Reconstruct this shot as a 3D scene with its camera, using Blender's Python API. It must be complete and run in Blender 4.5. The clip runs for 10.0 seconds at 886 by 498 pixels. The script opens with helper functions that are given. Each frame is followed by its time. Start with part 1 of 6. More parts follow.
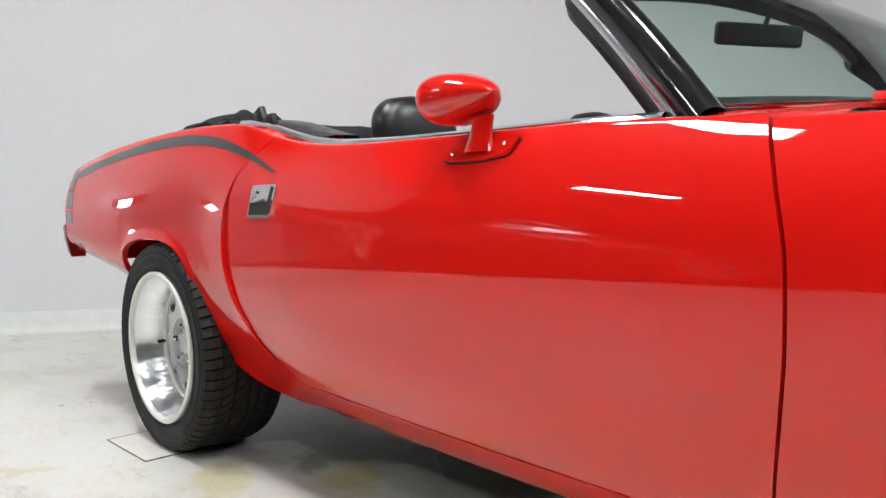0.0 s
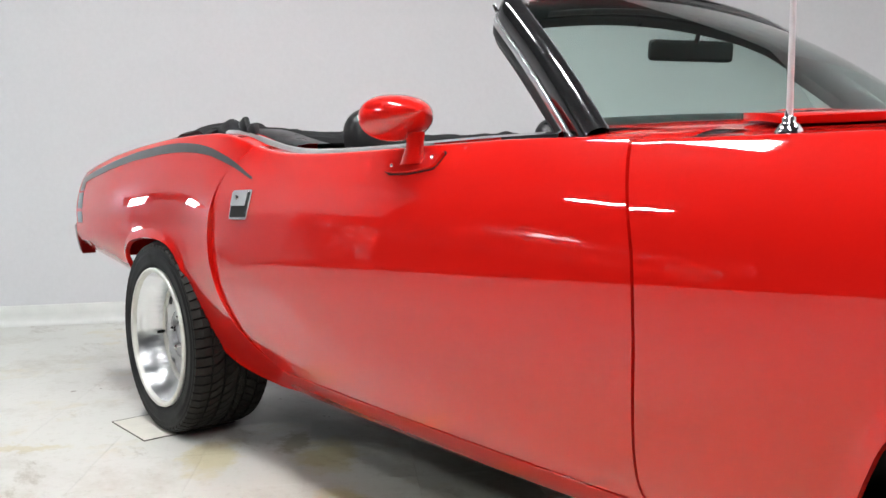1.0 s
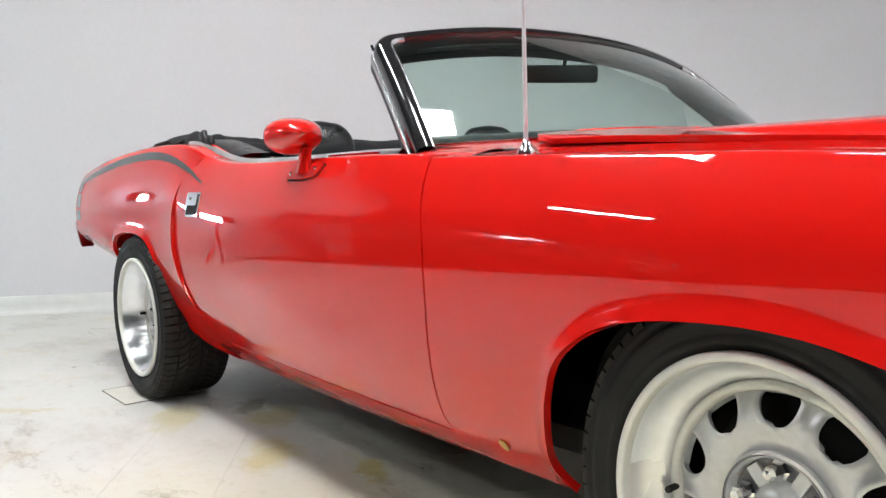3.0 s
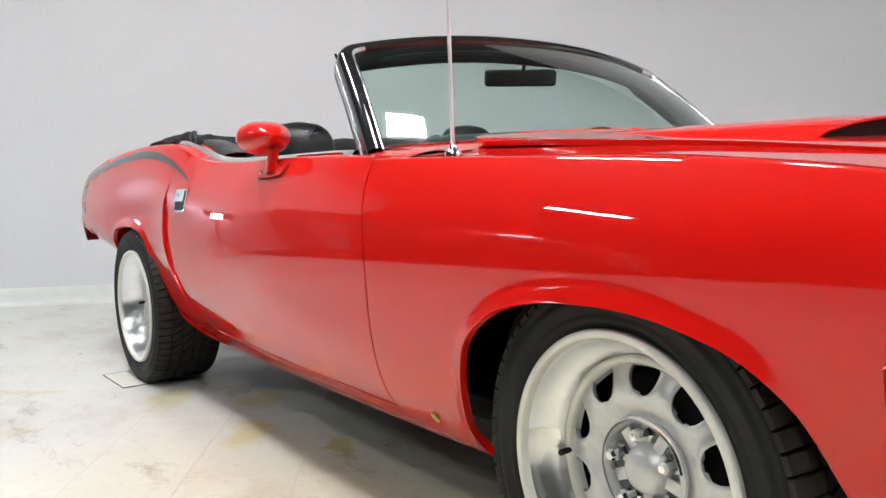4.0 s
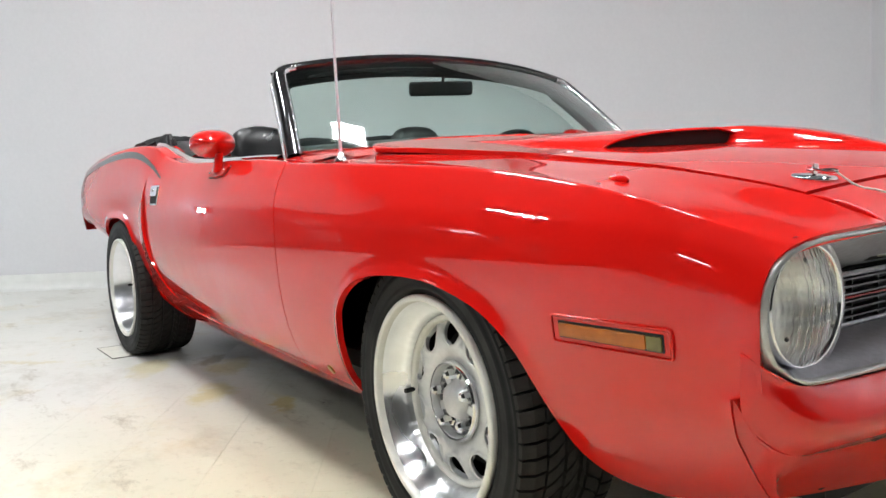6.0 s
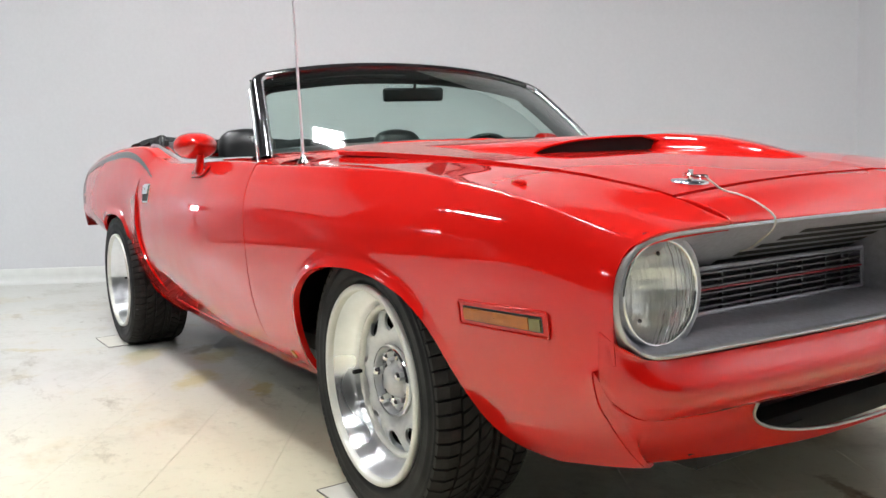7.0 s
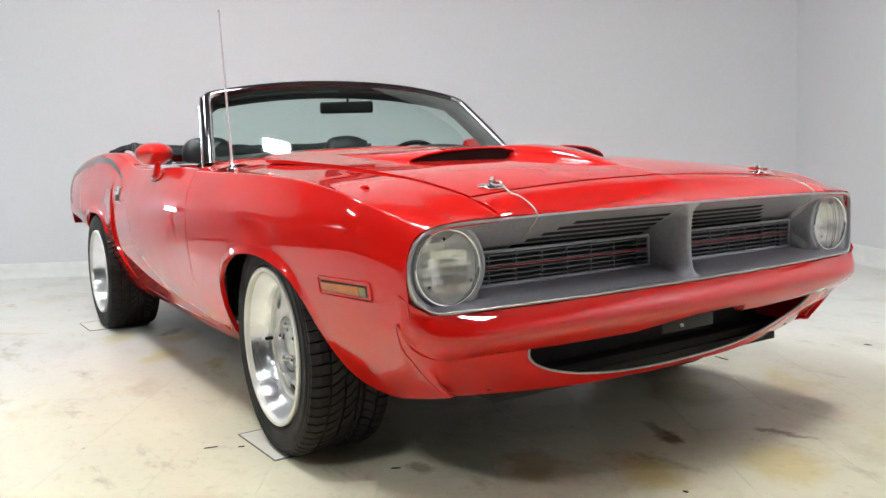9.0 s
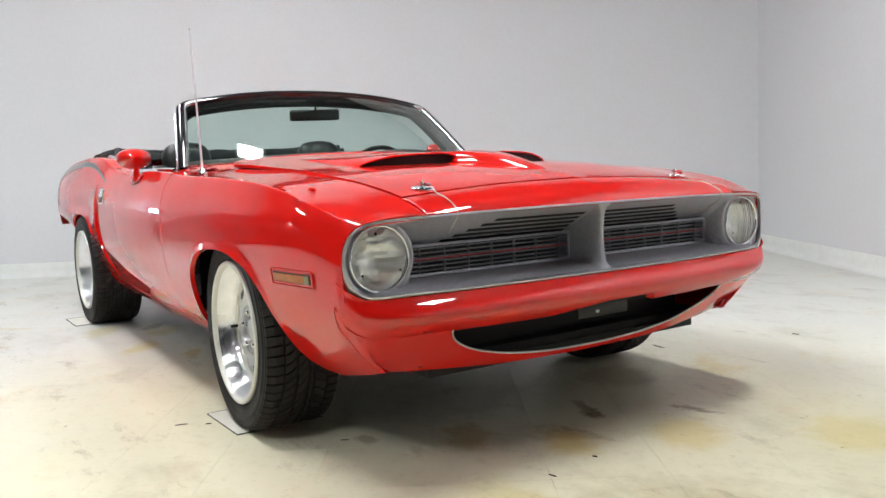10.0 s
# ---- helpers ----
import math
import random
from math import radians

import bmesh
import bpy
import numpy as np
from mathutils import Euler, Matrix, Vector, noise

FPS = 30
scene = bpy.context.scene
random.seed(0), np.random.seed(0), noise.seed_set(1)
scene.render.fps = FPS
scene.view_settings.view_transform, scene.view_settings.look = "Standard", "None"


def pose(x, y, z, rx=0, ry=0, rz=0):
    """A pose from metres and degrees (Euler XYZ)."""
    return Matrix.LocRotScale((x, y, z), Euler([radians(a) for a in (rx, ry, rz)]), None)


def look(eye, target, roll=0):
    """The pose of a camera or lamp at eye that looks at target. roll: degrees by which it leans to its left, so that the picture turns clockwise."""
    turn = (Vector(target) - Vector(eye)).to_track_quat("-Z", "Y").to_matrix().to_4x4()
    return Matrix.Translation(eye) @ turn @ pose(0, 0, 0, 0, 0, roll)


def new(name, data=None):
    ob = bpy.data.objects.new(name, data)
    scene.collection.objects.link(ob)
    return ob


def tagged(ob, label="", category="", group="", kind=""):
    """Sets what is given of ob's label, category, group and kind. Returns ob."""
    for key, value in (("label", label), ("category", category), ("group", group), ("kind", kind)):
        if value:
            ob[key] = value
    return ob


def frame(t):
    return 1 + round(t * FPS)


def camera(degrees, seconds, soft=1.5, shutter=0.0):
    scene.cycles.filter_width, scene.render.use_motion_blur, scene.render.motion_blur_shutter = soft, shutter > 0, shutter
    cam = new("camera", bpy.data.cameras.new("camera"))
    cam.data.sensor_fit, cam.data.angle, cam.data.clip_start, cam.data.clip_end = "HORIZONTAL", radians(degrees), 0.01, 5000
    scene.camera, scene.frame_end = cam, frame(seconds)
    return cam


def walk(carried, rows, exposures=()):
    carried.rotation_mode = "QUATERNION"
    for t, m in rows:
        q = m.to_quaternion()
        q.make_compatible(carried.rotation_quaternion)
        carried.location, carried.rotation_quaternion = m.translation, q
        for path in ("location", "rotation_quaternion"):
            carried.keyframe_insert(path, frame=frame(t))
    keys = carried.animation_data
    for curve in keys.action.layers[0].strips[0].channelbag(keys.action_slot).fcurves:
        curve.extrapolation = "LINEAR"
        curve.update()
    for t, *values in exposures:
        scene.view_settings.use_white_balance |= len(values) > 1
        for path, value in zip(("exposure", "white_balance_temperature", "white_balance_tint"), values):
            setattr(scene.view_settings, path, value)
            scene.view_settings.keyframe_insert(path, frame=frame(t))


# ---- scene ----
import functools

cam = camera(57.0, 10.0)
PATH = [
    (0, (-0.271, -1.841, 0.763), (-1.763, -0.514, 0.642), -1.4),
    (0.5, (-0.147, -1.836, 0.769), (-1.661, -0.536, 0.646), -1.4),
    (1, (-0.01, -1.843, 0.785), (-1.541, -0.564, 0.649), -1.6),
    (1.5, (0.121, -1.837, 0.79), (-1.428, -0.579, 0.651), -1.8),
    (2, (0.265, -1.834, 0.792), (-1.296, -0.592, 0.649), -2.0),
    (2.5, (0.416, -1.846, 0.791), (-1.149, -0.61, 0.648), -2.0),
    (4, (0.801, -1.808, 0.793), (-0.806, -0.627, 0.636), -2.0),
    (4.5, (0.93, -1.795, 0.792), (-0.686, -0.628, 0.632), -2.0),
    (5, (1.074, -1.794, 0.795), (-0.547, -0.633, 0.63), -1.9),
    (5.5, (1.221, -1.798, 0.807), (-0.405, -0.647, 0.63), -2.2),
    (7, (1.611, -1.756, 0.81), (-0.044, -0.649, 0.627), -1.9),
    (7.5, (1.76, -1.754, 0.813), (0.1, -0.655, 0.63), -1.9),
    (8, (1.922, -1.741, 0.817), (0.253, -0.654, 0.63), -2.2),
    (8.5, (2.065, -1.736, 0.82), (0.397, -0.65, 0.63), -2.2),
    (9, (2.224, -1.742, 0.822), (0.561, -0.648, 0.632), -2.2),
    (9.5, (2.376, -1.75, 0.822), (0.718, -0.648, 0.634), -2.2),
    (10, (2.544, -1.766, 0.82), (0.889, -0.657, 0.635), -2.3),
]
walk(cam, [(t, look(eye, target, roll)) for t, eye, target, roll in PATH])

# ---- world, lamps and exposure ----
world = bpy.data.worlds.new("world")
scene.world = world
world.use_nodes = True
world.node_tree.nodes["Background"].inputs[0].default_value = (0.05, 0.05, 0.055, 1)
world.node_tree.nodes["Background"].inputs[1].default_value = 0.2
scene.view_settings.exposure = 0.0

WALL_A = Vector((0.55, 0.835, 0)).normalized()     # along the far wall, towards the corner
WALL_B = Vector((0.835, -0.55, 0)).normalized()    # along the side wall, away from the corner
CORNER = Vector((-2.18, 5.0, 0))
CEILING = 4.2
FLOOR_EDGE = 8.9       # where the pale tiles end


def room(a, b, z=0.0):
    """A place in the room: a metres back along the far wall, b metres out along the side wall, from their corner."""
    p = CORNER - WALL_A * a + WALL_B * b
    return Vector((p.x, p.y, z))


ROOM_TURN = math.degrees(math.atan2(WALL_B.y, WALL_B.x))
# The third and fourth are unseen fill, added to brighten wall and floor.
LAMPS = [  # x, y, height, turn and length of the twin-tube fixtures under the ceiling, row by row
    (-2.75, -1.40, 4.0, -33, 1.2), (-1.03, -0.50, 3.7, 57, 0.42), (0.80, 1.20, 4.0, -33, 1.0), (0.00, -1.75, 4.0, -33, 0.8), (1.70, -3.90, 4.0, -33, 1.0), (-5.20, -5.40, 4.0, -68, 1.3), (-1.80, -13.0, 2.6, -33, 1.3),
]

# ---- materials ----


def material(name, base, rough=0.5, metal=0.0, coat=0.0, build=None, spec=0.5, coat_ior=1.5):
    m = bpy.data.materials.new(name)
    m.use_nodes = True
    n = m.node_tree.nodes["Principled BSDF"]
    n.inputs["Base Color"].default_value = (*base, 1)
    n.inputs["Roughness"].default_value = rough
    n.inputs["Metallic"].default_value = metal
    n.inputs["Coat Weight"].default_value = coat
    n.inputs["Coat Roughness"].default_value = 0.012
    n.inputs["Specular IOR Level"].default_value = spec
    n.inputs["Coat IOR"].default_value = coat_ior
    if build:
        build(m.node_tree, n)
    return m


def noise_node(tree, scale, detail=4.0, rough=0.6, stretch=None):
    co = tree.nodes.new("ShaderNodeTexCoord")
    tex = tree.nodes.new("ShaderNodeTexNoise")
    tex.inputs["Scale"].default_value = scale
    tex.inputs["Detail"].default_value = detail
    tex.inputs["Roughness"].default_value = rough
    if stretch:
        mp = tree.nodes.new("ShaderNodeMapping")
        mp.inputs["Scale"].default_value = stretch
        tree.links.new(co.outputs["Object"], mp.inputs["Vector"])
        tree.links.new(mp.outputs["Vector"], tex.inputs["Vector"])
    else:
        tree.links.new(co.outputs["Object"], tex.inputs["Vector"])
    return tex


def ramp_node(tree, source, stops):
    r = tree.nodes.new("ShaderNodeValToRGB")
    while len(r.color_ramp.elements) < len(stops):
        r.color_ramp.elements.new(0.5)
    for e, (p, c) in zip(r.color_ramp.elements, stops):
        e.position, e.color = p, (*c, 1)
    tree.links.new(source, r.inputs["Fac"])
    return r


def mix_node(tree, a, b, fac, mode="MIX"):
    m = tree.nodes.new("ShaderNodeMix")
    m.data_type, m.blend_type = "RGBA", mode
    for socket, value in ((m.inputs[0], fac), (m.inputs[6], a), (m.inputs[7], b)):
        if isinstance(value, (int, float)):
            socket.default_value = value
        elif isinstance(value, tuple):
            socket.default_value = (*value, 1)
        else:
            tree.links.new(value, socket)
    return m.outputs[2]


def bump(tree, node, height, strength, distance):
    b = tree.nodes.new("ShaderNodeBump")
    b.inputs["Strength"].default_value = strength
    b.inputs["Distance"].default_value = distance
    tree.links.new(height, b.inputs["Height"])
    tree.links.new(b.outputs["Normal"], node.inputs["Normal"])


def grain(scale, amount, strength=0.0, distance=0.001, rough=None):
    """Fine uneven colour, and relief or uneven gloss where they are given."""
    def build(tree, n):
        base = n.inputs["Base Color"].default_value[:3]
        tex = noise_node(tree, scale)
        broad = noise_node(tree, scale / 9, 2.0)
        low, high = tuple(c * (1 - amount) for c in base), tuple(min(1, c * (1 + amount)) for c in base)
        one = ramp_node(tree, tex.outputs["Fac"], [(0.3, low), (0.7, high)])
        two = ramp_node(tree, broad.outputs["Fac"], [(0.3, (1 - amount,) * 3), (0.7, (1, 1, 1))])
        tree.links.new(mix_node(tree, one.outputs[0], two.outputs[0], 0.6, "MULTIPLY"), n.inputs["Base Color"])
        if strength:
            bump(tree, n, tex.outputs["Fac"], strength, distance)
        if rough:
            r = ramp_node(tree, broad.outputs["Fac"], [(0.3, (rough[0],) * 3), (0.7, (rough[1],) * 3)])
            tree.links.new(r.outputs[0], n.inputs["Roughness"])
    return build


def paint_build(tree, n):
    """Gloss paint: faint orange peel, a trace of dust in the gloss."""
    peel = noise_node(tree, 220.0, 2.0)
    bump(tree, n, peel.outputs["Fac"], 0.012, 0.001)
    dust = noise_node(tree, 6.0, 6.0)
    r = ramp_node(tree, dust.outputs["Fac"], [(0.35, (0.42,) * 3), (0.75, (0.52,) * 3)])
    tree.links.new(r.outputs[0], n.inputs["Roughness"])


def place_noise(tree, scale, detail=5.0, rough=0.6, stretch=None):
    """Noise by place in the room, so that it runs on from tile to tile."""
    where = tree.nodes.new("ShaderNodeNewGeometry")
    tex = tree.nodes.new("ShaderNodeTexNoise")
    tex.inputs["Scale"].default_value = scale
    tex.inputs["Detail"].default_value = detail
    tex.inputs["Roughness"].default_value = rough
    mp = tree.nodes.new("ShaderNodeMapping")
    mp.inputs["Scale"].default_value = stretch or (1, 1, 1)
    tree.links.new(where.outputs["Position"], mp.inputs["Vector"])
    tree.links.new(mp.outputs["Vector"], tex.inputs["Vector"])
    return tex


def patch_node(tree, x, y, rx, ry, turn=0.0, ragged=0.35):
    """A soft ragged patch about a place on the floor: 1 at its middle, 0 outside."""
    where = tree.nodes.new("ShaderNodeNewGeometry")
    wob = place_noise(tree, 1.3 / max(rx, ry), 7.0, 0.7)
    shift = tree.nodes.new("ShaderNodeMix")
    shift.data_type, shift.blend_type = "RGBA", "LINEAR_LIGHT"
    shift.inputs[0].default_value = ragged * max(rx, ry)
    tree.links.new(where.outputs["Position"], shift.inputs[6])
    tree.links.new(wob.outputs["Color"], shift.inputs[7])
    mp = tree.nodes.new("ShaderNodeMapping")
    mp.vector_type = "TEXTURE"
    mp.inputs["Location"].default_value = (x, y, 0)
    mp.inputs["Rotation"].default_value = (0, 0, radians(turn))
    mp.inputs["Scale"].default_value = (rx, ry, max(rx, ry) * 4)
    tree.links.new(shift.outputs[2], mp.inputs["Vector"])
    g = tree.nodes.new("ShaderNodeTexGradient")
    g.gradient_type = "SPHERICAL"
    tree.links.new(mp.outputs["Vector"], g.inputs["Vector"])
    return g.outputs["Fac"]


# (1.9, 0.6) is a broad tint, slightly darker and yellower than the floor.
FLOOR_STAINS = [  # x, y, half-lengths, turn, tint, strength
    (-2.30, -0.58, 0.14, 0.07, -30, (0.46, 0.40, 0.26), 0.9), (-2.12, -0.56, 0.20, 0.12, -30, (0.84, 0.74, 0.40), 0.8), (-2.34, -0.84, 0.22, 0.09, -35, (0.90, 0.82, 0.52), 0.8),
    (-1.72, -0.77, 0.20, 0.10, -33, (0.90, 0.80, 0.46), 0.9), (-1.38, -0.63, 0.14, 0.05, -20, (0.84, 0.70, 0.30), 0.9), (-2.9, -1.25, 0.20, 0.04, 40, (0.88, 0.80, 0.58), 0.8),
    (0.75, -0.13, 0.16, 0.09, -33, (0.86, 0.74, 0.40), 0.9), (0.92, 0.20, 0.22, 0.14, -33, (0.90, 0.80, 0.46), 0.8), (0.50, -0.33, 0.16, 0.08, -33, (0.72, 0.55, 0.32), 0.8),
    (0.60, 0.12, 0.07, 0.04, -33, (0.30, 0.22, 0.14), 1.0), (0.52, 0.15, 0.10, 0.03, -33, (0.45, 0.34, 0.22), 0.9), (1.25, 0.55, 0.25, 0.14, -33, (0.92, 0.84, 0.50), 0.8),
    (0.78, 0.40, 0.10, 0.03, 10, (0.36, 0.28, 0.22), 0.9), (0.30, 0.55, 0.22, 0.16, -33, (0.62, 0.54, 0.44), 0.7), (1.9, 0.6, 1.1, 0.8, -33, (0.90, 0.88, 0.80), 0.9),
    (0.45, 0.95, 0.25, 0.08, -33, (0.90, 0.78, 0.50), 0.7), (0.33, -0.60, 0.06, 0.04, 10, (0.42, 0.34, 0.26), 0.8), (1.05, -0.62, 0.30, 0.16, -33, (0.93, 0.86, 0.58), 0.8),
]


def floor_build(tree, n):
    """Aged pale floor: yellowed patches, brown stains, grey scuffs and fine dirt."""
    broad = place_noise(tree, 0.55, 5.0)
    blotch = place_noise(tree, 2.3, 8.0, 0.7)
    fine = place_noise(tree, 26.0, 6.0, 0.75)
    c = mix_node(tree, (0.71, 0.71, 0.665), (0.71, 0.675, 0.50), ramp_node(tree, patch_node(tree, 0.85, -0.55, 3.4, 2.8, 0, 0.5), [(0.05, (0, 0, 0)), (0.55, (1, 1, 1))]).outputs[0])
    yellow = ramp_node(tree, blotch.outputs["Fac"], [(0.56, (0, 0, 0)), (0.76, (0.8, 0.8, 0.8))])
    c = mix_node(tree, c, (0.64, 0.55, 0.34), yellow.outputs[0])
    grey = ramp_node(tree, broad.outputs["Fac"], [(0.35, (0.84, 0.84, 0.84)), (0.65, (1, 1, 1))])
    c = mix_node(tree, c, grey.outputs[0], 0.8, "MULTIPLY")
    specks = ramp_node(tree, fine.outputs["Fac"], [(0.30, (0.70, 0.68, 0.62)), (0.46, (1, 1, 1))])
    c = mix_node(tree, c, specks.outputs[0], 0.5, "MULTIPLY")
    scuff = place_noise(tree, 2.6, 9.0, 0.78, (0.8, 1.9, 1.0))
    s2 = ramp_node(tree, scuff.outputs["Fac"], [(0.57, (1, 1, 1)), (0.70, (0.40, 0.34, 0.25))])
    c = mix_node(tree, c, s2.outputs[0], 0.7, "MULTIPLY")
    smear = place_noise(tree, 1.1, 8.0, 0.72, (1.0, 1.5, 1.0))
    s4 = ramp_node(tree, smear.outputs["Fac"], [(0.52, (1, 1, 1)), (0.72, (0.62, 0.58, 0.50))])
    c = mix_node(tree, c, s4.outputs[0], 0.8, "MULTIPLY")
    dots = place_noise(tree, 11.0, 3.0, 0.5)
    s3 = ramp_node(tree, dots.outputs["Fac"], [(0.735, (1, 1, 1)), (0.76, (0.35, 0.30, 0.24))])
    c = mix_node(tree, c, s3.outputs[0], 0.8, "MULTIPLY")
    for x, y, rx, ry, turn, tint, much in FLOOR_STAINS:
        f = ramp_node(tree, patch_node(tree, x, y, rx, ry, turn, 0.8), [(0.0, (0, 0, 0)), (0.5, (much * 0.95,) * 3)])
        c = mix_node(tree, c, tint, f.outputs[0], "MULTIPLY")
    info = tree.nodes.new("ShaderNodeObjectInfo")
    isle = tree.nodes.new("ShaderNodeNewGeometry")
    for out in (info.outputs["Random"], isle.outputs["Random Per Island"]):
        tone = ramp_node(tree, out, [(0.0, (0.985, 0.983, 0.978)), (1.0, (1, 1, 1))])
        c = mix_node(tree, c, tone.outputs[0], 0.8, "MULTIPLY")
    tree.links.new(c, n.inputs["Base Color"])
    gloss = ramp_node(tree, broad.outputs["Fac"], [(0.3, (0.36,) * 3), (0.7, (0.48,) * 3)])
    tree.links.new(gloss.outputs[0], n.inputs["Roughness"])
    bump(tree, n, fine.outputs["Fac"], 0.04, 0.002)


def glass_material(name, tint, rough=0.0, ior=1.5):
    m = material(name, tint, rough)
    n = m.node_tree.nodes["Principled BSDF"]
    n.inputs["Transmission Weight"].default_value = 1.0
    n.inputs["IOR"].default_value = ior
    return m


def turned(tree, n):
    """Metal turned on a lathe: fine rings that draw its highlights out across them."""
    grain(18, 0.05, 0.0, 0.001, (0.26, 0.34))(tree, n)
    t = tree.nodes.new("ShaderNodeTangent")
    t.direction_type, t.axis = "RADIAL", "Y"
    tree.links.new(t.outputs[0], n.inputs["Tangent"])
    n.inputs["Anisotropic"].default_value = 0.9
    n.inputs["Anisotropic Rotation"].default_value = 0.25


def fluted(m):
    """Pressed upright flutes and a few level steps in a lens, as relief."""
    tree, n = m.node_tree, m.node_tree.nodes["Principled BSDF"]
    co = tree.nodes.new("ShaderNodeTexCoord")
    waves = []
    for axis, scale in (("Y", 34.0), ("Z", 9.0)):
        w = tree.nodes.new("ShaderNodeTexWave")
        w.bands_direction = axis
        w.inputs["Scale"].default_value = scale
        w.inputs["Distortion"].default_value = 0.6 if axis == "Z" else 0.0
        tree.links.new(co.outputs["Object"], w.inputs["Vector"])
        waves.append(w.outputs["Color"])
    bump(tree, n, mix_node(tree, waves[0], waves[1], 0.5), 0.22, 0.003)


def emission_material(name, colour, strength):
    m = material(name, colour)
    n = m.node_tree.nodes["Principled BSDF"]
    n.inputs["Emission Color"].default_value = (*colour, 1)
    n.inputs["Emission Strength"].default_value = strength
    return m


RED = material("red_gloss_paint", (0.66, 0.008, 0.005), 0.45, 0.0, 1.0, paint_build, spec=0.02, coat_ior=1.62)
WALL = material("white_wall_paint", (0.67, 0.67, 0.685), 0.75, build=grain(35, 0.02, 0.06, 0.002))
COVE = material("pale_cove_base", (0.74, 0.75, 0.72), 0.35, build=grain(12, 0.04))
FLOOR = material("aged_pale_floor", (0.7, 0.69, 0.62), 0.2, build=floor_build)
DARK_WALL = material("dull_shop_wall", (0.022, 0.022, 0.025), 0.7, build=grain(3, 0.25))
CEIL = material("ceiling_paint", (0.06, 0.06, 0.063), 0.8, build=grain(4, 0.15))
FAR_FLOOR = material("dark_far_floor", (0.045, 0.042, 0.040), 0.45, build=grain(5, 0.3))
DARK_RED = material("dark_maroon_paint", (0.045, 0.004, 0.005), 0.35, 0.0, 1.0, grain(40, 0.1))
RUBBER = material("tyre_rubber", (0.007, 0.007, 0.0075), 0.6, build=grain(60, 0.3, 0.25, 0.002, (0.45, 0.7)), spec=0.3)
TREAD = material("worn_tread_rubber", (0.015, 0.013, 0.011), 0.8, build=grain(45, 0.35, 0.4, 0.002))
POLISH = material("polished_aluminium", (0.88, 0.89, 0.91), 0.3, 0.95, build=turned)
LIP = material("cast_aluminium_lip", (0.74, 0.73, 0.68), 0.40, 0.15, build=grain(40, 0.05))
SILVER = material("silver_wheel_paint", (0.62, 0.63, 0.64), 0.34, 0.5, 0.5, grain(80, 0.06))
STEEL = material("bright_steel", (0.82, 0.82, 0.86), 0.3, 0.35, build=grain(60, 0.04))
BOWL = material("silvered_bowl", (0.97, 0.97, 0.96), 0.16, 0.6, build=grain(30, 0.06))
CHROME = material("chrome", (0.88, 0.88, 0.89), 0.05, 1.0, build=grain(25, 0.04, 0.0, 0.001, (0.03, 0.1)))
TRIM = material("bright_trim", (0.52, 0.52, 0.52), 0.35, 0.75, build=grain(50, 0.06))
ARGENT = material("argent_grille_paint", (0.50, 0.50, 0.55), 0.4, 0.45, build=grain(90, 0.12, 0.05, 0.001))
BAR = material("grey_grille_bar", (0.15, 0.15, 0.16), 0.4, 0.6, build=grain(60, 0.1))
SATIN = material("satin_bright_strip", (0.55, 0.55, 0.56), 0.24, 0.85, build=grain(50, 0.05))
BLACK = material("black_gloss_trim", (0.012, 0.012, 0.013), 0.12, 0.0, 0.6, grain(30, 0.2))
MATT = material("matt_black", (0.012, 0.012, 0.012), 0.8, build=grain(20, 0.3))
VINYL = material("black_vinyl", (0.011, 0.011, 0.012), 0.36, build=grain(140, 0.25, 0.35, 0.001, (0.26, 0.44)), spec=0.4)
CLOTH = material("black_top_canvas", (0.011, 0.011, 0.012), 0.75, build=grain(120, 0.3, 0.5, 0.002), spec=0.2)
STRIPE = material("faded_grey_stripe", (0.032, 0.032, 0.034), 0.3, 0.0, 0.6, grain(60, 0.12))
GLASS = glass_material("green_tinted_glass", (0.66, 0.83, 0.77))
CLEAR = glass_material("clear_lens_glass", (0.97, 0.98, 0.96), 0.10)
fluted(CLEAR)
AMBER = material("amber_lens", (0.46, 0.12, 0.006), 0.3, 0.0, 0.15, grain(45, 0.15))
OLIVE = material("dull_olive_lens", (0.16, 0.13, 0.03), 0.25, 0.0, 0.5, grain(45, 0.15))
TAIL = material("dark_red_lens", (0.16, 0.01, 0.008), 0.2, 0.0, 0.6, grain(30, 0.15))
REDLINE = material("red_pinstripe", (0.42, 0.012, 0.02), 0.4, build=grain(60, 0.1))
BRACKET = material("dull_grey_bracket", (0.014, 0.014, 0.014), 0.6, build=grain(25, 0.2))
EDGE_LINE = material("dark_edge_line", (0.19, 0.18, 0.15), 0.7, build=grain(30, 0.3))
BRASS = material("brass_plug", (0.55, 0.36, 0.10), 0.35, 1.0, build=grain(90, 0.2))
TUBE = emission_material("lit_tube", (0.965, 0.985, 1.0), 128.0)
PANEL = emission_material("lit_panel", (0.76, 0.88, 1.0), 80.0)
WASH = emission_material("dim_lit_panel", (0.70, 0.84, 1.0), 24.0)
HOUSING = material("white_lamp_housing", (0.75, 0.75, 0.75), 0.45, build=grain(20, 0.05))
CABLE = material("pale_plastic_sleeve", (0.55, 0.5, 0.42), 0.4, build=grain(60, 0.1))
PLATE = material("thin_white_plate", (0.70, 0.68, 0.60), 0.4, build=grain(15, 0.06))

# ---- mesh tools ----


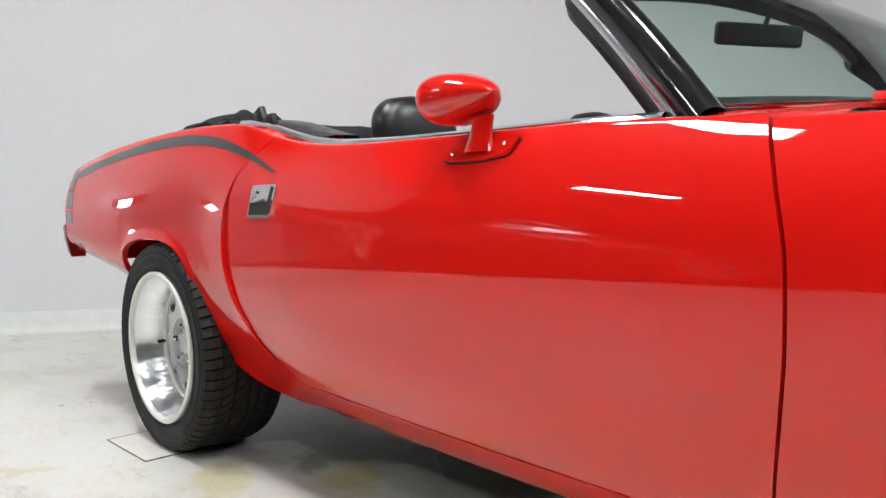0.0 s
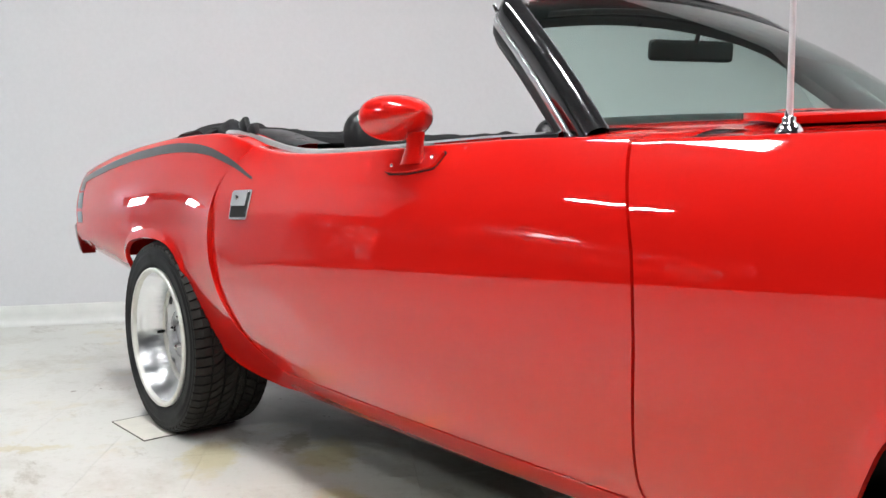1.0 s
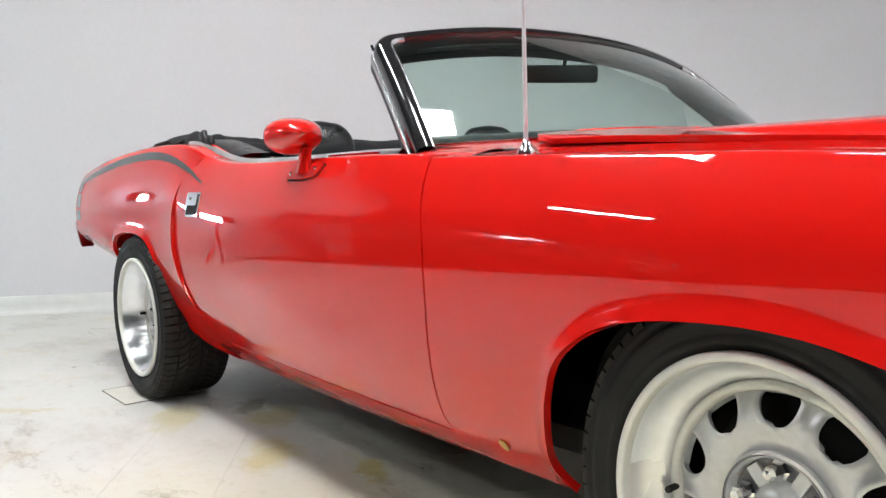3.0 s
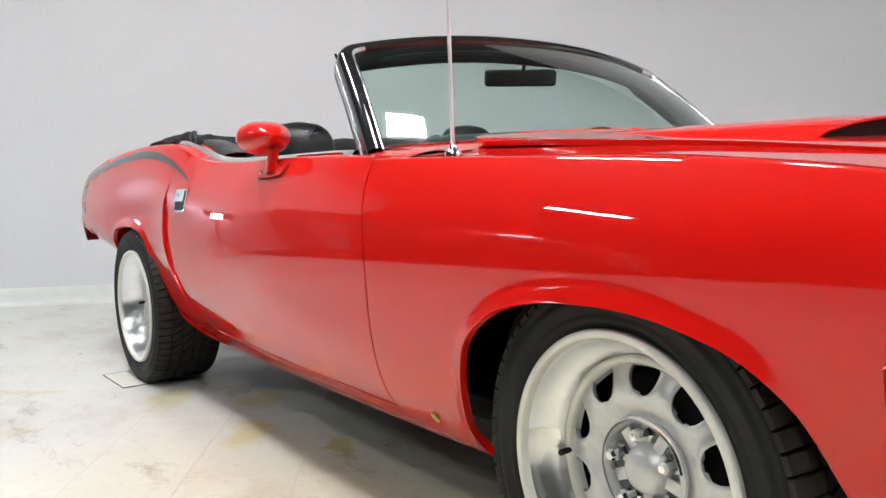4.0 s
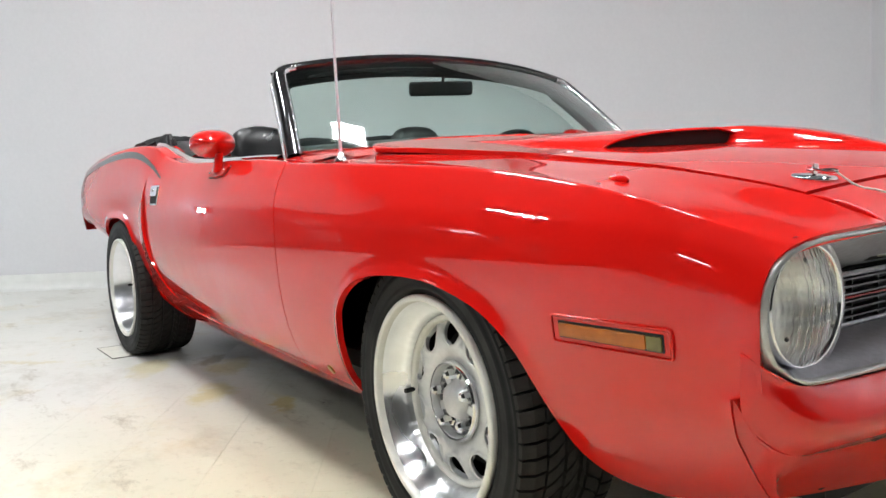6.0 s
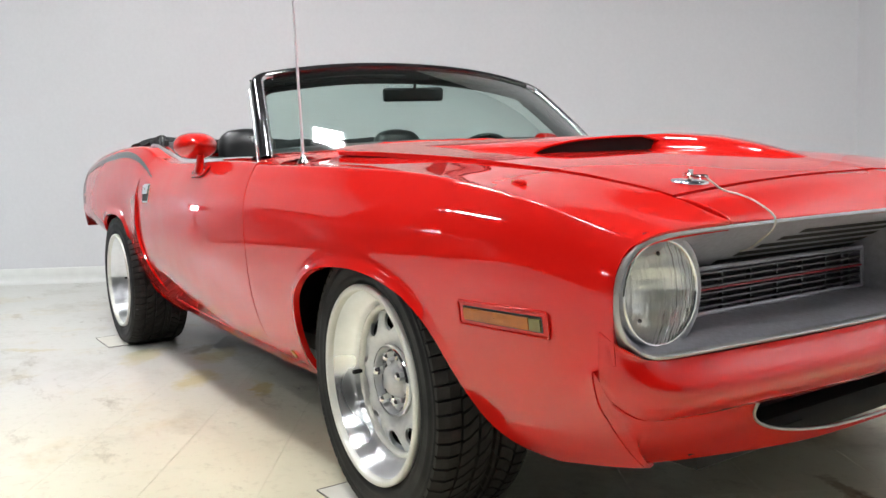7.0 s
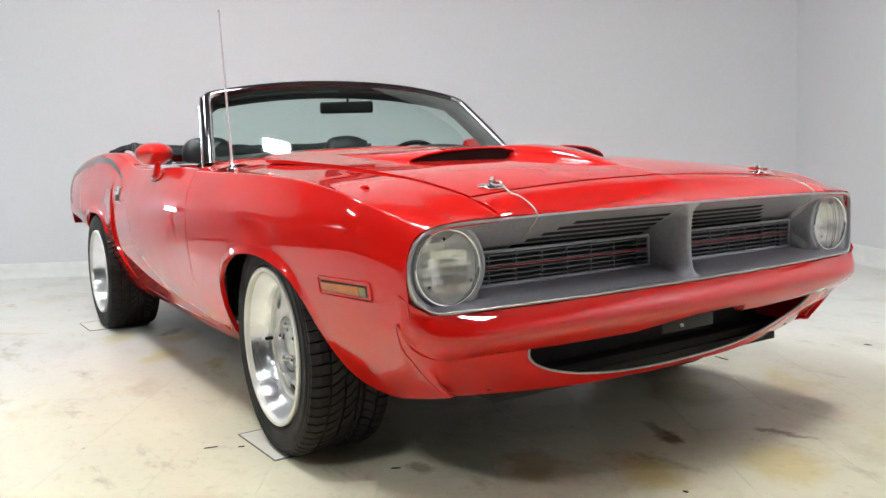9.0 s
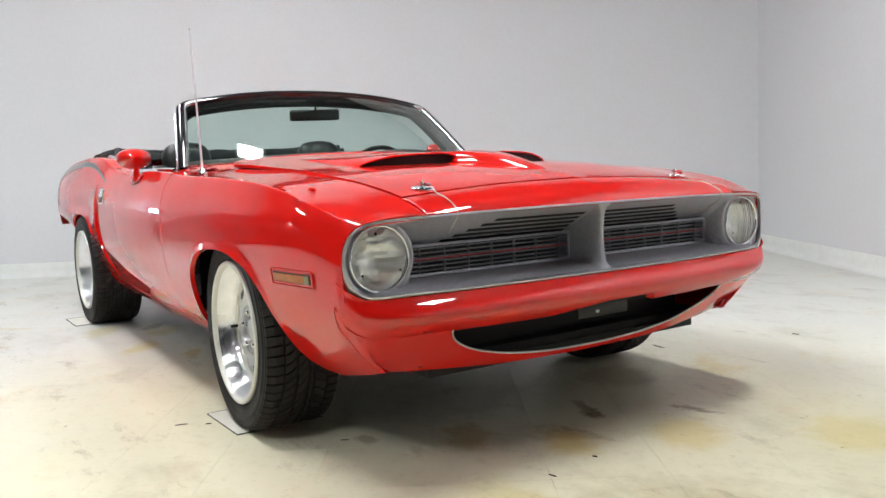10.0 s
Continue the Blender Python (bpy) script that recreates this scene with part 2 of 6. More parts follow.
def link(name, verts, faces, mat, parent=None, label="", smooth=True):
    me = bpy.data.meshes.new(name)
    me.from_pydata([tuple(map(float, v)) for v in verts], [], [tuple(map(int, q)) for q in faces])
    me.materials.append(mat)
    me.polygons.foreach_set("use_smooth", [smooth] * len(me.polygons))
    me.update()
    ob = new(name, me)
    if parent:
        ob.parent = parent
    return tagged(ob, label)


def part(name, bm, mat, parent=None, label="", smooth=True):
    me = bpy.data.meshes.new(name)
    bm.to_mesh(me)
    bm.free()
    me.materials.append(mat)
    me.polygons.foreach_set("use_smooth", [smooth] * len(me.polygons))
    ob = new(name, me)
    if parent:
        ob.parent = parent
    return tagged(ob, label)


def sharp(ob, degrees=35):
    m = ob.modifiers.new("edges", "EDGE_SPLIT")
    m.split_angle = radians(degrees)
    return ob


def thick(ob, depth, offset=-1.0, round_edge=0.0):
    m = ob.modifiers.new("thickness", "SOLIDIFY")
    m.thickness, m.offset = depth, offset
    if round_edge:
        b = ob.modifiers.new("round", "BEVEL")
        b.width, b.segments, b.limit_method, b.angle_limit = round_edge, 2, "ANGLE", radians(50)
        b.harden_normals = True
    else:
        sharp(ob, 50)
    return ob


def grid_faces(n, m, wrap_n=False, wrap_m=False, flip=False):
    f = []
    for i in range(n if wrap_n else n - 1):
        for j in range(m if wrap_m else m - 1):
            q = (i * m + j, ((i + 1) % n) * m + j, ((i + 1) % n) * m + (j + 1) % m, i * m + (j + 1) % m)
            f.append(q[::-1] if flip else q)
    return f


def sheet(name, rows, mat, parent=None, label="", flip=False, wrap_n=False, wrap_m=False, smooth=True):
    """A surface through rows of points."""
    a = np.asarray(rows, float)
    n, m = a.shape[:2]
    return link(name, a.reshape(-1, 3), grid_faces(n, m, wrap_n, wrap_m, flip), mat, parent, label, smooth)


def smoothed(points, width, lo=-4.2, hi=1.4):
    """A smooth function through a table of (x, value)."""
    p = np.array(sorted(points), float)
    xs = np.linspace(lo, hi, 2801)
    ys = np.interp(xs, p[:, 0], p[:, 1])
    step = xs[1] - xs[0]
    k = np.arange(-int(4 * width / step) - 1, int(4 * width / step) + 2) * step
    w = np.exp(-0.5 * (k / width) ** 2)
    pad = len(k) // 2
    ys = np.convolve(np.pad(ys, pad, mode="edge"), w / w.sum(), "valid")
    return lambda x: np.interp(x, xs, ys)


def lathe(profile, steps, axis="y", centre=(0, 0, 0)):
    """Rows of a ring of points for a profile of (radius, along)."""
    rows = []
    for k in range(steps):
        a = 2 * math.pi * k / steps
        rows.append([(centre[0] + r * math.cos(a), centre[1] + h, centre[2] + r * math.sin(a)) if axis == "y" else
                     (centre[0] + r * math.cos(a), centre[1] + r * math.sin(a), centre[2] + h) if axis == "z" else
                     (centre[0] + h, centre[1] + r * math.cos(a), centre[2] + r * math.sin(a)) for r, h in profile])
    return rows


def tube(name, path, radius, mat, parent=None, label="", sides=10, closed=False, radii=None, caps=True):
    """A round bar along a path."""
    pts = [Vector(p) for p in path]
    n = len(pts)
    rows = []
    side = None
    for i, p in enumerate(pts):
        ahead = (pts[(i + 1) % n] - pts[i - 1]) if closed else (pts[min(i + 1, n - 1)] - pts[max(i - 1, 0)])
        ahead.normalize()
        if side is None:
            side = ahead.cross(Vector((0, 0, 1)) if abs(ahead.z) < 0.9 else Vector((1, 0, 0)))
        side = (side - ahead * side.dot(ahead)).normalized()
        up = ahead.cross(side)
        r = radii[i] if radii else radius
        rows.append([p + (side * math.cos(2 * math.pi * k / sides) + up * math.sin(2 * math.pi * k / sides)) * r for k in range(sides)])
    verts = [v for row in rows for v in row]
    faces = grid_faces(n, sides, closed, True)
    if caps and not closed:
        faces += [tuple(range(sides))[::-1], tuple((n - 1) * sides + k for k in range(sides))]
    return sharp(link(name, verts, faces, mat, parent, label), 50)


def box(name, size, at, mat, parent=None, label="", bevel=0.0, turn=(0, 0, 0), segments=2):
    bm = bmesh.new()
    bmesh.ops.create_cube(bm, size=1.0, matrix=Matrix.Diagonal((*size, 1)))
    if bevel:
        bmesh.ops.bevel(bm, geom=bm.edges[:], offset=bevel, segments=segments, affect="EDGES", profile=0.5)
    bm.transform(pose(*at, *turn))
    ob = part(name, bm, mat, parent, label, smooth=bool(bevel))
    return sharp(ob, 40) if bevel else ob


def ball(name, radii, at, mat, parent=None, label="", power=2.0, turn=(0, 0, 0), n=28, m=16):
    """A rounded lump; a higher power is boxier."""
    def e(v, k):
        return math.copysign(abs(v) ** (2.0 / k), v)
    rows = []
    for i in range(n):
        a = 2 * math.pi * i / n
        row = []
        for j in range(m):
            b = math.pi * (j / (m - 1) - 0.5)
            row.append((radii[0] * e(math.cos(a), power) * e(math.cos(b), power), radii[1] * e(math.sin(a), power) * e(math.cos(b), power), radii[2] * e(math.sin(b), power)))
        rows.append(row)
    t = pose(*at, *turn)
    rows = [[t @ Vector(p) for p in row] for row in rows]
    return sheet(name, rows, mat, parent, label, wrap_n=True)

# ---- the room ----


def slab(name, corners, thickness, mat, label):
    """A flat piece of the setting, from its corners in order, made thick downwards or outwards by the vector given."""
    n = len(corners)
    verts = [Vector(c) for c in corners] + [Vector(c) + Vector(thickness) for c in corners]
    faces = [tuple(range(n)), tuple(range(2 * n - 1, n - 1, -1))] + [(i, n + i, n + (i + 1) % n, (i + 1) % n) for i in range(n)]
    ob = link(name, verts, faces, mat, None, label, smooth=False)
    return tagged(ob, kind="structure")


def build_room():
    A, B = 17.0, 14.0
    floor = slab("floor", [room(-0.2, -0.2, -0.0012), room(-0.2, B + 0.2, -0.0012), room(A + 0.2, B + 0.2, -0.0012), room(A + 0.2, -0.2, -0.0012)], (0, 0, -0.2), FLOOR, "pale aged tile shop floor with scuffs and yellow stains")
    slab("ceiling", [room(-0.2, -0.2, CEILING), room(A + 0.2, -0.2, CEILING), room(A + 0.2, B + 0.2, CEILING), room(-0.2, B + 0.2, CEILING)], (0, 0, 0.2), CEIL, "dull grey ceiling high above the shop")

    # Unseen dark slab, added over the floor where the pale tiles end.
    slab("floor_far", [room(FLOOR_EDGE, 0.0, 0.003), room(FLOOR_EDGE, B, 0.003), room(A, B, 0.003), room(A, 0.0, 0.003)], (0, 0, -0.15), FAR_FLOOR, "unseen dark floor slab beyond the pale tiles")

    def wall(name, p, q, out, mat, label):
        slab(name, [p, q, q + Vector((0, 0, CEILING)), p + Vector((0, 0, CEILING))], out * 0.2, mat, label)
    split = 12.2
    wall("wall_west", room(split, 0), room(-0.2, 0), -WALL_B, WALL, "plain white painted wall behind the car")
    wall("wall_west_far", room(A + 0.2, 0), room(split, 0), -WALL_B, DARK_WALL, "dull grey wall at the shop's far end")
    wall("wall_north", room(0, 0), room(0, 9.0), WALL_A, WALL, "plain white painted side wall")
    wall("wall_north_far", room(0, 9.0), room(0, B + 0.2), WALL_A, DARK_WALL, "dull grey continuation of the side wall")
    wall("wall_east", room(-0.2, B), room(A + 0.2, B), WALL_B, DARK_WALL, "dull grey shop wall")
    wall("wall_south", room(A, B + 0.2), room(A, -0.2), -WALL_A, DARK_WALL, "dull grey shop wall")

    def cove(name, p, q, inward):
        prof = [(0.075, 0.002), (0.045, 0.005), (0.024, 0.016), (0.014, 0.036), (0.011, 0.07), (0.010, 0.125), (0.004, 0.131), (0.0, 0.131)]
        rows = [[e + inward * d + Vector((0, 0, z)) for d, z in prof] for e in (p, q)]
        ob = sheet(name, rows, COVE, None, "pale coved baseboard along the white wall")
        tagged(ob, kind="structure")
    cove("baseboard", room(split, 0.0), room(0, 0.0), WALL_B)
    cove("baseboard", room(0.0, 0), room(0.0, 9.0), -WALL_A)
    return floor


def ceiling_light(x, y, z, turn, length):
    """A twin-tube fixture: two lit diffuser strips under a housing."""
    thing = new("ceiling_light")
    tagged(thing, "white twin-tube fluorescent fixture hanging under the ceiling", "ceiling light", "fluorescent fixtures")
    thing.matrix_basis = Matrix.Translation((x, y, z)) @ pose(0, 0, 0, 0, 0, turn)
    box("housing", (length + 0.08, 0.30, 0.05), (0, 0, 0.045), HOUSING, thing, bevel=0.008)
    for v in (-0.067, 0.067):
        box("tube", (length, 0.105, 0.03), (0, v, 0.006), TUBE, thing, "lit white tube", bevel=0.006)
    for u in (-0.4 * length, 0.4 * length):
        tube("hanger", [(u, 0, 0.07), (u, 0, CEILING - z)], 0.004, HOUSING, thing)


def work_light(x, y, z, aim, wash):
    """A lamp on a tripod: a panel turned towards the car, and an added second one that puts the bluish glow on the wall
    behind.
    """
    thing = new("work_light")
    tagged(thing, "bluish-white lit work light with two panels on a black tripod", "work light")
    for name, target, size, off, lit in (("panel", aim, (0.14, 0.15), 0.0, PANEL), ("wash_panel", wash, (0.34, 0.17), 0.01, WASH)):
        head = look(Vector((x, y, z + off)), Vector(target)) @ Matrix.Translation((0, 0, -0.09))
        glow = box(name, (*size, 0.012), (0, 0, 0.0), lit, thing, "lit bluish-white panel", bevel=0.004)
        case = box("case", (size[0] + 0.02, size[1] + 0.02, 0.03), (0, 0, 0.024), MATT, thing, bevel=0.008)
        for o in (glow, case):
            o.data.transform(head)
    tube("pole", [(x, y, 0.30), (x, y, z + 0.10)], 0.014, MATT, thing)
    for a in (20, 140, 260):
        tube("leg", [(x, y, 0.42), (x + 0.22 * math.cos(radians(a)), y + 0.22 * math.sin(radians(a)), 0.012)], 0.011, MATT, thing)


FLOOR_OB = build_room()
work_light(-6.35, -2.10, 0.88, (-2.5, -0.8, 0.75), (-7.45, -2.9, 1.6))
for spec in LAMPS:
    ceiling_light(*spec)

# ---- the car: front axle at x = 0, nose towards +x, centre line y = 0 ----
CAR = tagged(new("convertible_car"), "glossy red vintage convertible with folded black top on pale floor", "car")

# Side section at the door's front edge, from under the sill up over the shoulder: half-width, height.
lean = smoothed([(0.10, -60), (0.222, -52), (0.25, -45), (0.29, -35.5), (0.33, -28.5), (0.40, -20), (0.45, -15), (0.505, -10), (0.565, -5.5), (0.63, -2.2), (0.66, 0.0), (0.695, 3.2), (0.715, 6.5), (0.735, 11.5), (0.76, 18.5), (0.79, 26), (0.82, 32.5), (0.845, 37), (0.87, 41), (1.0, 50)], 0.014, 0.0, 1.2)


def side_section():
    """Half-widths and heights from the panel's lean (degrees it faces up), with a small round crease at the top."""
    z = np.linspace(0.222, 0.8590, 34)
    fine = np.linspace(0.222, 0.8590, 2000)
    fall = np.r_[0, np.cumsum(np.tan(np.radians(lean(0.5 * (fine[1:] + fine[:-1])))) * np.diff(fine))]
    half = 0.9048 - (np.interp(z, fine, fall) - np.interp(0.66, fine, fall))
    pts = list(zip(half, z))
    a0 = radians(float(lean(0.8590)))
    for a in np.linspace(a0, math.pi / 2, 7)[1:]:
        pts.append((half[-1] - 0.016 * (math.cos(a0) - math.cos(a)), z[-1] + 0.016 * (math.sin(a) - math.sin(a0))))
    return np.array(pts + [(0.820, pts[-1][1] + 0.0003), (0.782, pts[-1][1] + 0.0004)])


SECTION = side_section()
TURN_S = float(np.interp(0.695, SECTION[:-2, 1], SECTION[:-2, 0]))
LEVEL = (SECTION[:, 1] - 0.222) / (0.8655 - 0.222)
widen = smoothed([(0.82, -0.060), (0.68, -0.036), (0.55, -0.016), (0.38, 0.0), (0.0, 0.008), (-0.4, 0.004), (-0.74, 0.0), (-1.3, -0.014), (-1.7, -0.034), (-2.0, -0.054), (-2.25, -0.068), (-2.45, -0.078), (-2.6, -0.080),
                  (-2.8, -0.076), (-3.0, -0.071), (-3.2, -0.071), (-3.4, -0.077), (-3.78, -0.098)], 0.13)
widen_top = smoothed([(0.82, -0.050), (0.6, -0.022), (0.3, -0.006), (0.0, 0.0), (-0.8, 0.0), (-1.3, -0.012), (-2.0, -0.045), (-2.3, -0.047), (-2.7, -0.044), (-3.2, -0.052), (-3.78, -0.078)], 0.10)
TOP_LINE = [(0.80, 0.692), (0.74, 0.708), (0.68, 0.722), (0.59, 0.750), (0.43, 0.786), (0.17, 0.817), (-0.1, 0.832), (-0.5, 0.848), (-0.8, 0.862), (-0.96, 0.878), (-1.2, 0.880), (-1.63, 0.886),
                  (-1.87, 0.897), (-2.0, 0.913), (-2.1, 0.936), (-2.2, 0.962), (-2.3, 0.982), (-2.5, 0.990), (-2.7, 0.990), (-2.94, 0.984), (-3.26, 0.966), (-3.54, 0.938), (-3.78, 0.905)]
_near, _wide = smoothed(TOP_LINE, 0.045), smoothed(TOP_LINE, 0.13)


def top_z(x):
    """Height of the shoulder line: a long even sweep ahead of the door's middle, a quick kick-up behind it."""
    k = np.clip((np.asarray(x, float) + 1.75) / 0.4, 0, 1)
    k = k * k * (3 - 2 * k) * (1 - np.clip((np.asarray(x, float) - 0.35) / 0.25, 0, 1))
    return _near(x) * (1 - k) + _wide(x) * k


bottom_z = smoothed([(0.82, 0.285), (0.62, 0.262), (0.45, 0.250), (0.2, 0.228), (-0.3, 0.222), (-2.42, 0.226), (-2.7, 0.32), (-2.95, 0.42), (-3.3, 0.50), (-3.78, 0.57)], 0.05)
# Height of the inner edge of the fender tops, beside the hood.
inner_z = smoothed([(0.82, 0.700), (0.77, 0.714), (0.66, 0.760), (0.4, 0.803), (0.0, 0.842), (-0.4, 0.862), (-0.8, 0.880), (-1.0, 0.885)], 0.05)
hood_edge_z = smoothed([(0.82, 0.70), (0.66, 0.763), (0.4, 0.808), (0.0, 0.850), (-0.4, 0.878), (-0.78, 0.904)], 0.06)

FRONT_ARCH = [(-0.468, 0.20), (-0.456, 0.285), (-0.434, 0.362), (-0.408, 0.440), (-0.378, 0.499), (-0.326, 0.545), (-0.258, 0.578), (-0.166, 0.597), (-0.05, 0.604), (0.04, 0.599), (0.11, 0.586), (0.188, 0.562), (0.246, 0.525), (0.282, 0.485),
              (0.307, 0.428), (0.326, 0.370), (0.344, 0.320), (0.372, 0.285), (0.41, 0.264), (0.46, 0.252), (0.51, 0.246)]
REAR_ARCH = [(-3.072, 0.38), (-3.066, 0.46), (-3.052, 0.54), (-3.022, 0.600), (-2.965, 0.640), (-2.88, 0.658), (-2.786, 0.663), (-2.68, 0.656), (-2.595, 0.631), (-2.522, 0.578), (-2.489, 0.506), (-2.473, 0.431), (-2.458, 0.374), (-2.427, 0.313), (-2.380, 0.266),
             (-2.30, 0.238), (-2.20, 0.220)]


def rounded(points, n):
    """n points, evenly spread, on a smooth curve along a table of points."""
    p = np.array(points, float)
    a, b, c, d = np.vstack([p[:1], p[:-2]]), p[:-1], p[1:], np.vstack([p[2:], p[-1:]])
    a, b, c, d = (v[:, None, :] for v in (a, b, c, d))
    t = np.linspace(0, 1, 12, endpoint=False)[None, :, None]
    fine = 0.5 * ((2 * b) + (c - a) * t + (2 * a - 5 * b + 4 * c - d) * t * t + (3 * b - a - 3 * c + d) * t ** 3)
    fine = np.vstack([fine.reshape(-1, p.shape[1]), p[-1:]])
    run = np.r_[0, np.cumsum(np.linalg.norm(np.diff(fine, axis=0), axis=1))]
    at = np.linspace(0, run[-1], n)
    return np.stack([np.interp(at, run, fine[:, k]) for k in range(fine.shape[1])], 1)


ARCHES = [rounded(FRONT_ARCH, 240), rounded(REAR_ARCH, 240)]


@functools.lru_cache(maxsize=None)
def section_at(x, which):
    return section(x, which(x))


def section(x, inner):
    """The side section at x, bottom to top and inwards to the inner edge (half-width, height), as a dense curve."""
    blend = np.clip((LEVEL - 0.75) / 0.2, 0, 1)
    zb, zt = bottom_z(x), top_z(x)
    turn = min(0.695, zt - 0.072)                 # the shoulder's crown starts here
    tight = (zt - turn) / 0.17
    ref_s, ref_z = SECTION[:, 0], SECTION[:, 1]
    high = ref_z > 0.695
    s = np.where(high, TURN_S - (TURN_S - ref_s) * min(1.0, tight) ** 1.25, ref_s)
    s = s + widen(x) * (1 - blend) + widen_top(x) * blend
    z = np.where(high, turn + (ref_z - 0.695) * tight, zb + (ref_z - 0.222) / 0.473 * (turn - zb))
    pts = np.stack([s, z], 1)
    pts = np.vstack([pts, inner])
    return rounded(pts, 420)


def flare(x, s, z):
    """Half-width with the rolled lip round the wheel openings."""
    for arch in ARCHES:
        if arch[0, 0] - 0.12 < x < arch[-1, 0] + 0.12:
            d = np.min(np.hypot(arch[None, :, 0] - x, arch[None, :, 1] - np.atleast_1d(z)[:, None]), axis=1)
            s = s + 0.009 * np.exp(-(d / 0.017) ** 2) * (np.clip((np.atleast_1d(z) - 0.36) / 0.14, 0, 1) if x > 0 else 1)
    return s


def row_places(x, seg, run, rows):
    """Where the rows of a side panel lie along its section: eight over the crease, six inside it."""
    zt = top_z(x)
    turn = min(0.695, zt - 0.072)
    tight = (zt - turn) / 0.17
    z0 = turn + (0.8590 - 0.695) * tight
    s1 = TURN_S - (TURN_S - SECTION[-3, 0]) * min(1.0, tight) ** 1.25 + widen_top(x)
    k0 = int(np.argmax(seg[:, 1] >= z0 - 0.003))
    k1 = k0 + max(3, int(np.argmax(seg[k0:, 0] <= s1 - 0.004)))
    k1 = min(k1, len(seg) - 3)
    return np.r_[np.linspace(0, run[k0], rows - 14), np.linspace(run[k0], run[k1], 9)[1:], np.linspace(run[k1], run[-1], 7)[1:]]


def side_rows(columns, inner, side, rows=34, level=0.0, upto=None):
    """Columns (x, lowest height or None) of the side surface as rows of points; side -1 is the car's right."""
    out = []
    for x, low in columns:
        c = section(x, inner(x))
        z0 = max(low if low is not None else -1, c[0, 1])
        k0 = int(np.argmax(c[:, 1] >= z0)) if c[0, 1] < z0 else 0
        seg = c[k0:]
        if k0 > 0:
            f = (z0 - c[k0 - 1, 1]) / max(c[k0, 1] - c[k0 - 1, 1], 1e-6)
            seg = np.vstack([c[k0 - 1] + f * (c[k0] - c[k0 - 1]), seg])
        if upto is not None:
            seg = seg[seg[:, 1] <= upto(x)] if (seg[:, 1] <= upto(x)).sum() > 3 else seg[:4]
        run = np.r_[0, np.cumsum(np.linalg.norm(np.diff(seg, axis=0), axis=1))]
        at = np.linspace(0, run[-1], rows) if upto is not None else row_places(x, seg, run, rows)
        s, z = np.interp(at, run, seg[:, 0]), np.interp(at, run, seg[:, 1])
        out.append(np.stack([np.full(rows, x), side * flare(x, s, z), z], 1))
    return np.array(out)


# Seams of the door, x of height.
seam_front = smoothed([(0.20, -0.700), (0.26, -0.735), (0.29, -0.775), (0.33, -0.768), (0.40, -0.752), (0.45, -0.740), (0.5, -0.731), (0.56, -0.722), (0.63, -0.719), (0.70, -0.720), (0.75, -0.733), (0.80, -0.748), (0.85, -0.770), (0.9, -0.785)], 0.02, 0.0, 1.3)
seam_rear = smoothed([(0.24, -1.93), (0.30, -1.985), (0.34, -2.06), (0.40, -2.155), (0.50, -2.235), (0.60, -2.268), (0.70, -2.268), (0.75, -2.256), (0.80, -2.232), (0.85, -2.195), (0.89, -2.135), (0.92, -2.085), (0.96, -2.04), (1.0, -2.02)], 0.016, 0.0, 1.3)
GAP = 0.0030
REAR_GAP = 0.0055


def slanted(x0f, x1f, inner, side, zlow, n=70, rows=46):
    """A side panel between two seams given as x of height, its lower edge zlow(x)."""
    out = np.zeros((n, rows, 3))
    for i in range(n):
        u = i / (n - 1)
        z = np.linspace(0.25, 0.95, rows)
        for _ in range(4):
            pts = []
            for j in range(rows):
                x = (1 - u) * x0f(z[j]) + u * x1f(z[j])
                pts.append(x)
            pts = np.array(pts)
            newz, news = np.zeros(rows), np.zeros(rows)
            lookup = {}
            for j in range(rows):
                key = round(float(pts[j]), 3)
                if key not in lookup:
                    c = section_at(key, inner)
                    k = int(np.argmax(c[:, 1] >= zlow(key)))
                    seg = c[k:]
                    run = np.r_[0, np.cumsum(np.linalg.norm(np.diff(seg, axis=0), axis=1))]
                    lookup[key] = (seg, run, row_places(key, seg, run, rows))
                seg, run, at = lookup[key]
                news[j], newz[j] = np.interp(at[j], run, seg[:, 0]), np.interp(at[j], run, seg[:, 1])
            z = newz
        for j in range(rows):
            out[i, j] = (pts[j], side * flare(pts[j], news[j:j + 1], z[j:j + 1])[0], z[j])
    return out


def fender_inner(x):
    s = 0.632 if x > -0.72 else 0.70
    return np.array([(0.74 + widen_top(x), top_z(x) + 0.25 * (inner_z(x) - top_z(x)) + 0.002), (0.69, top_z(x) + 0.62 * (inner_z(x) - top_z(x))), (s, inner_z(x))])


def door_inner(x):
    t = top_z(x)
    return np.array([(0.768 + widen_top(x), t + 0.001), (0.757 + widen_top(x), t - 0.004), (0.750 + widen_top(x), t - 0.02)])


def quarter_inner(x):
    t, w = top_z(x), widen_top(x)
    return np.array([(0.755 + w, t + 0.004), (0.70 + w, t + 0.010), (0.63 + w, t + 0.013)])


def nose_x(s):
    """How far forward the front of the car reaches at a half-width."""
    return 0.792 - 0.045 * (abs(s) / 0.82) ** 2.4 - 0.020 * np.clip((abs(s) - 0.77) / 0.075, 0, 1.2) ** 2


NOSE_EDGE = [(0.850, 0.505), (0.852, 0.56), (0.852, 0.60), (0.849, 0.643), (0.834, 0.682), (0.801, 0.7035), (0.757, 0.7115), (0.70, 0.7155), (0.632, 0.7185)]


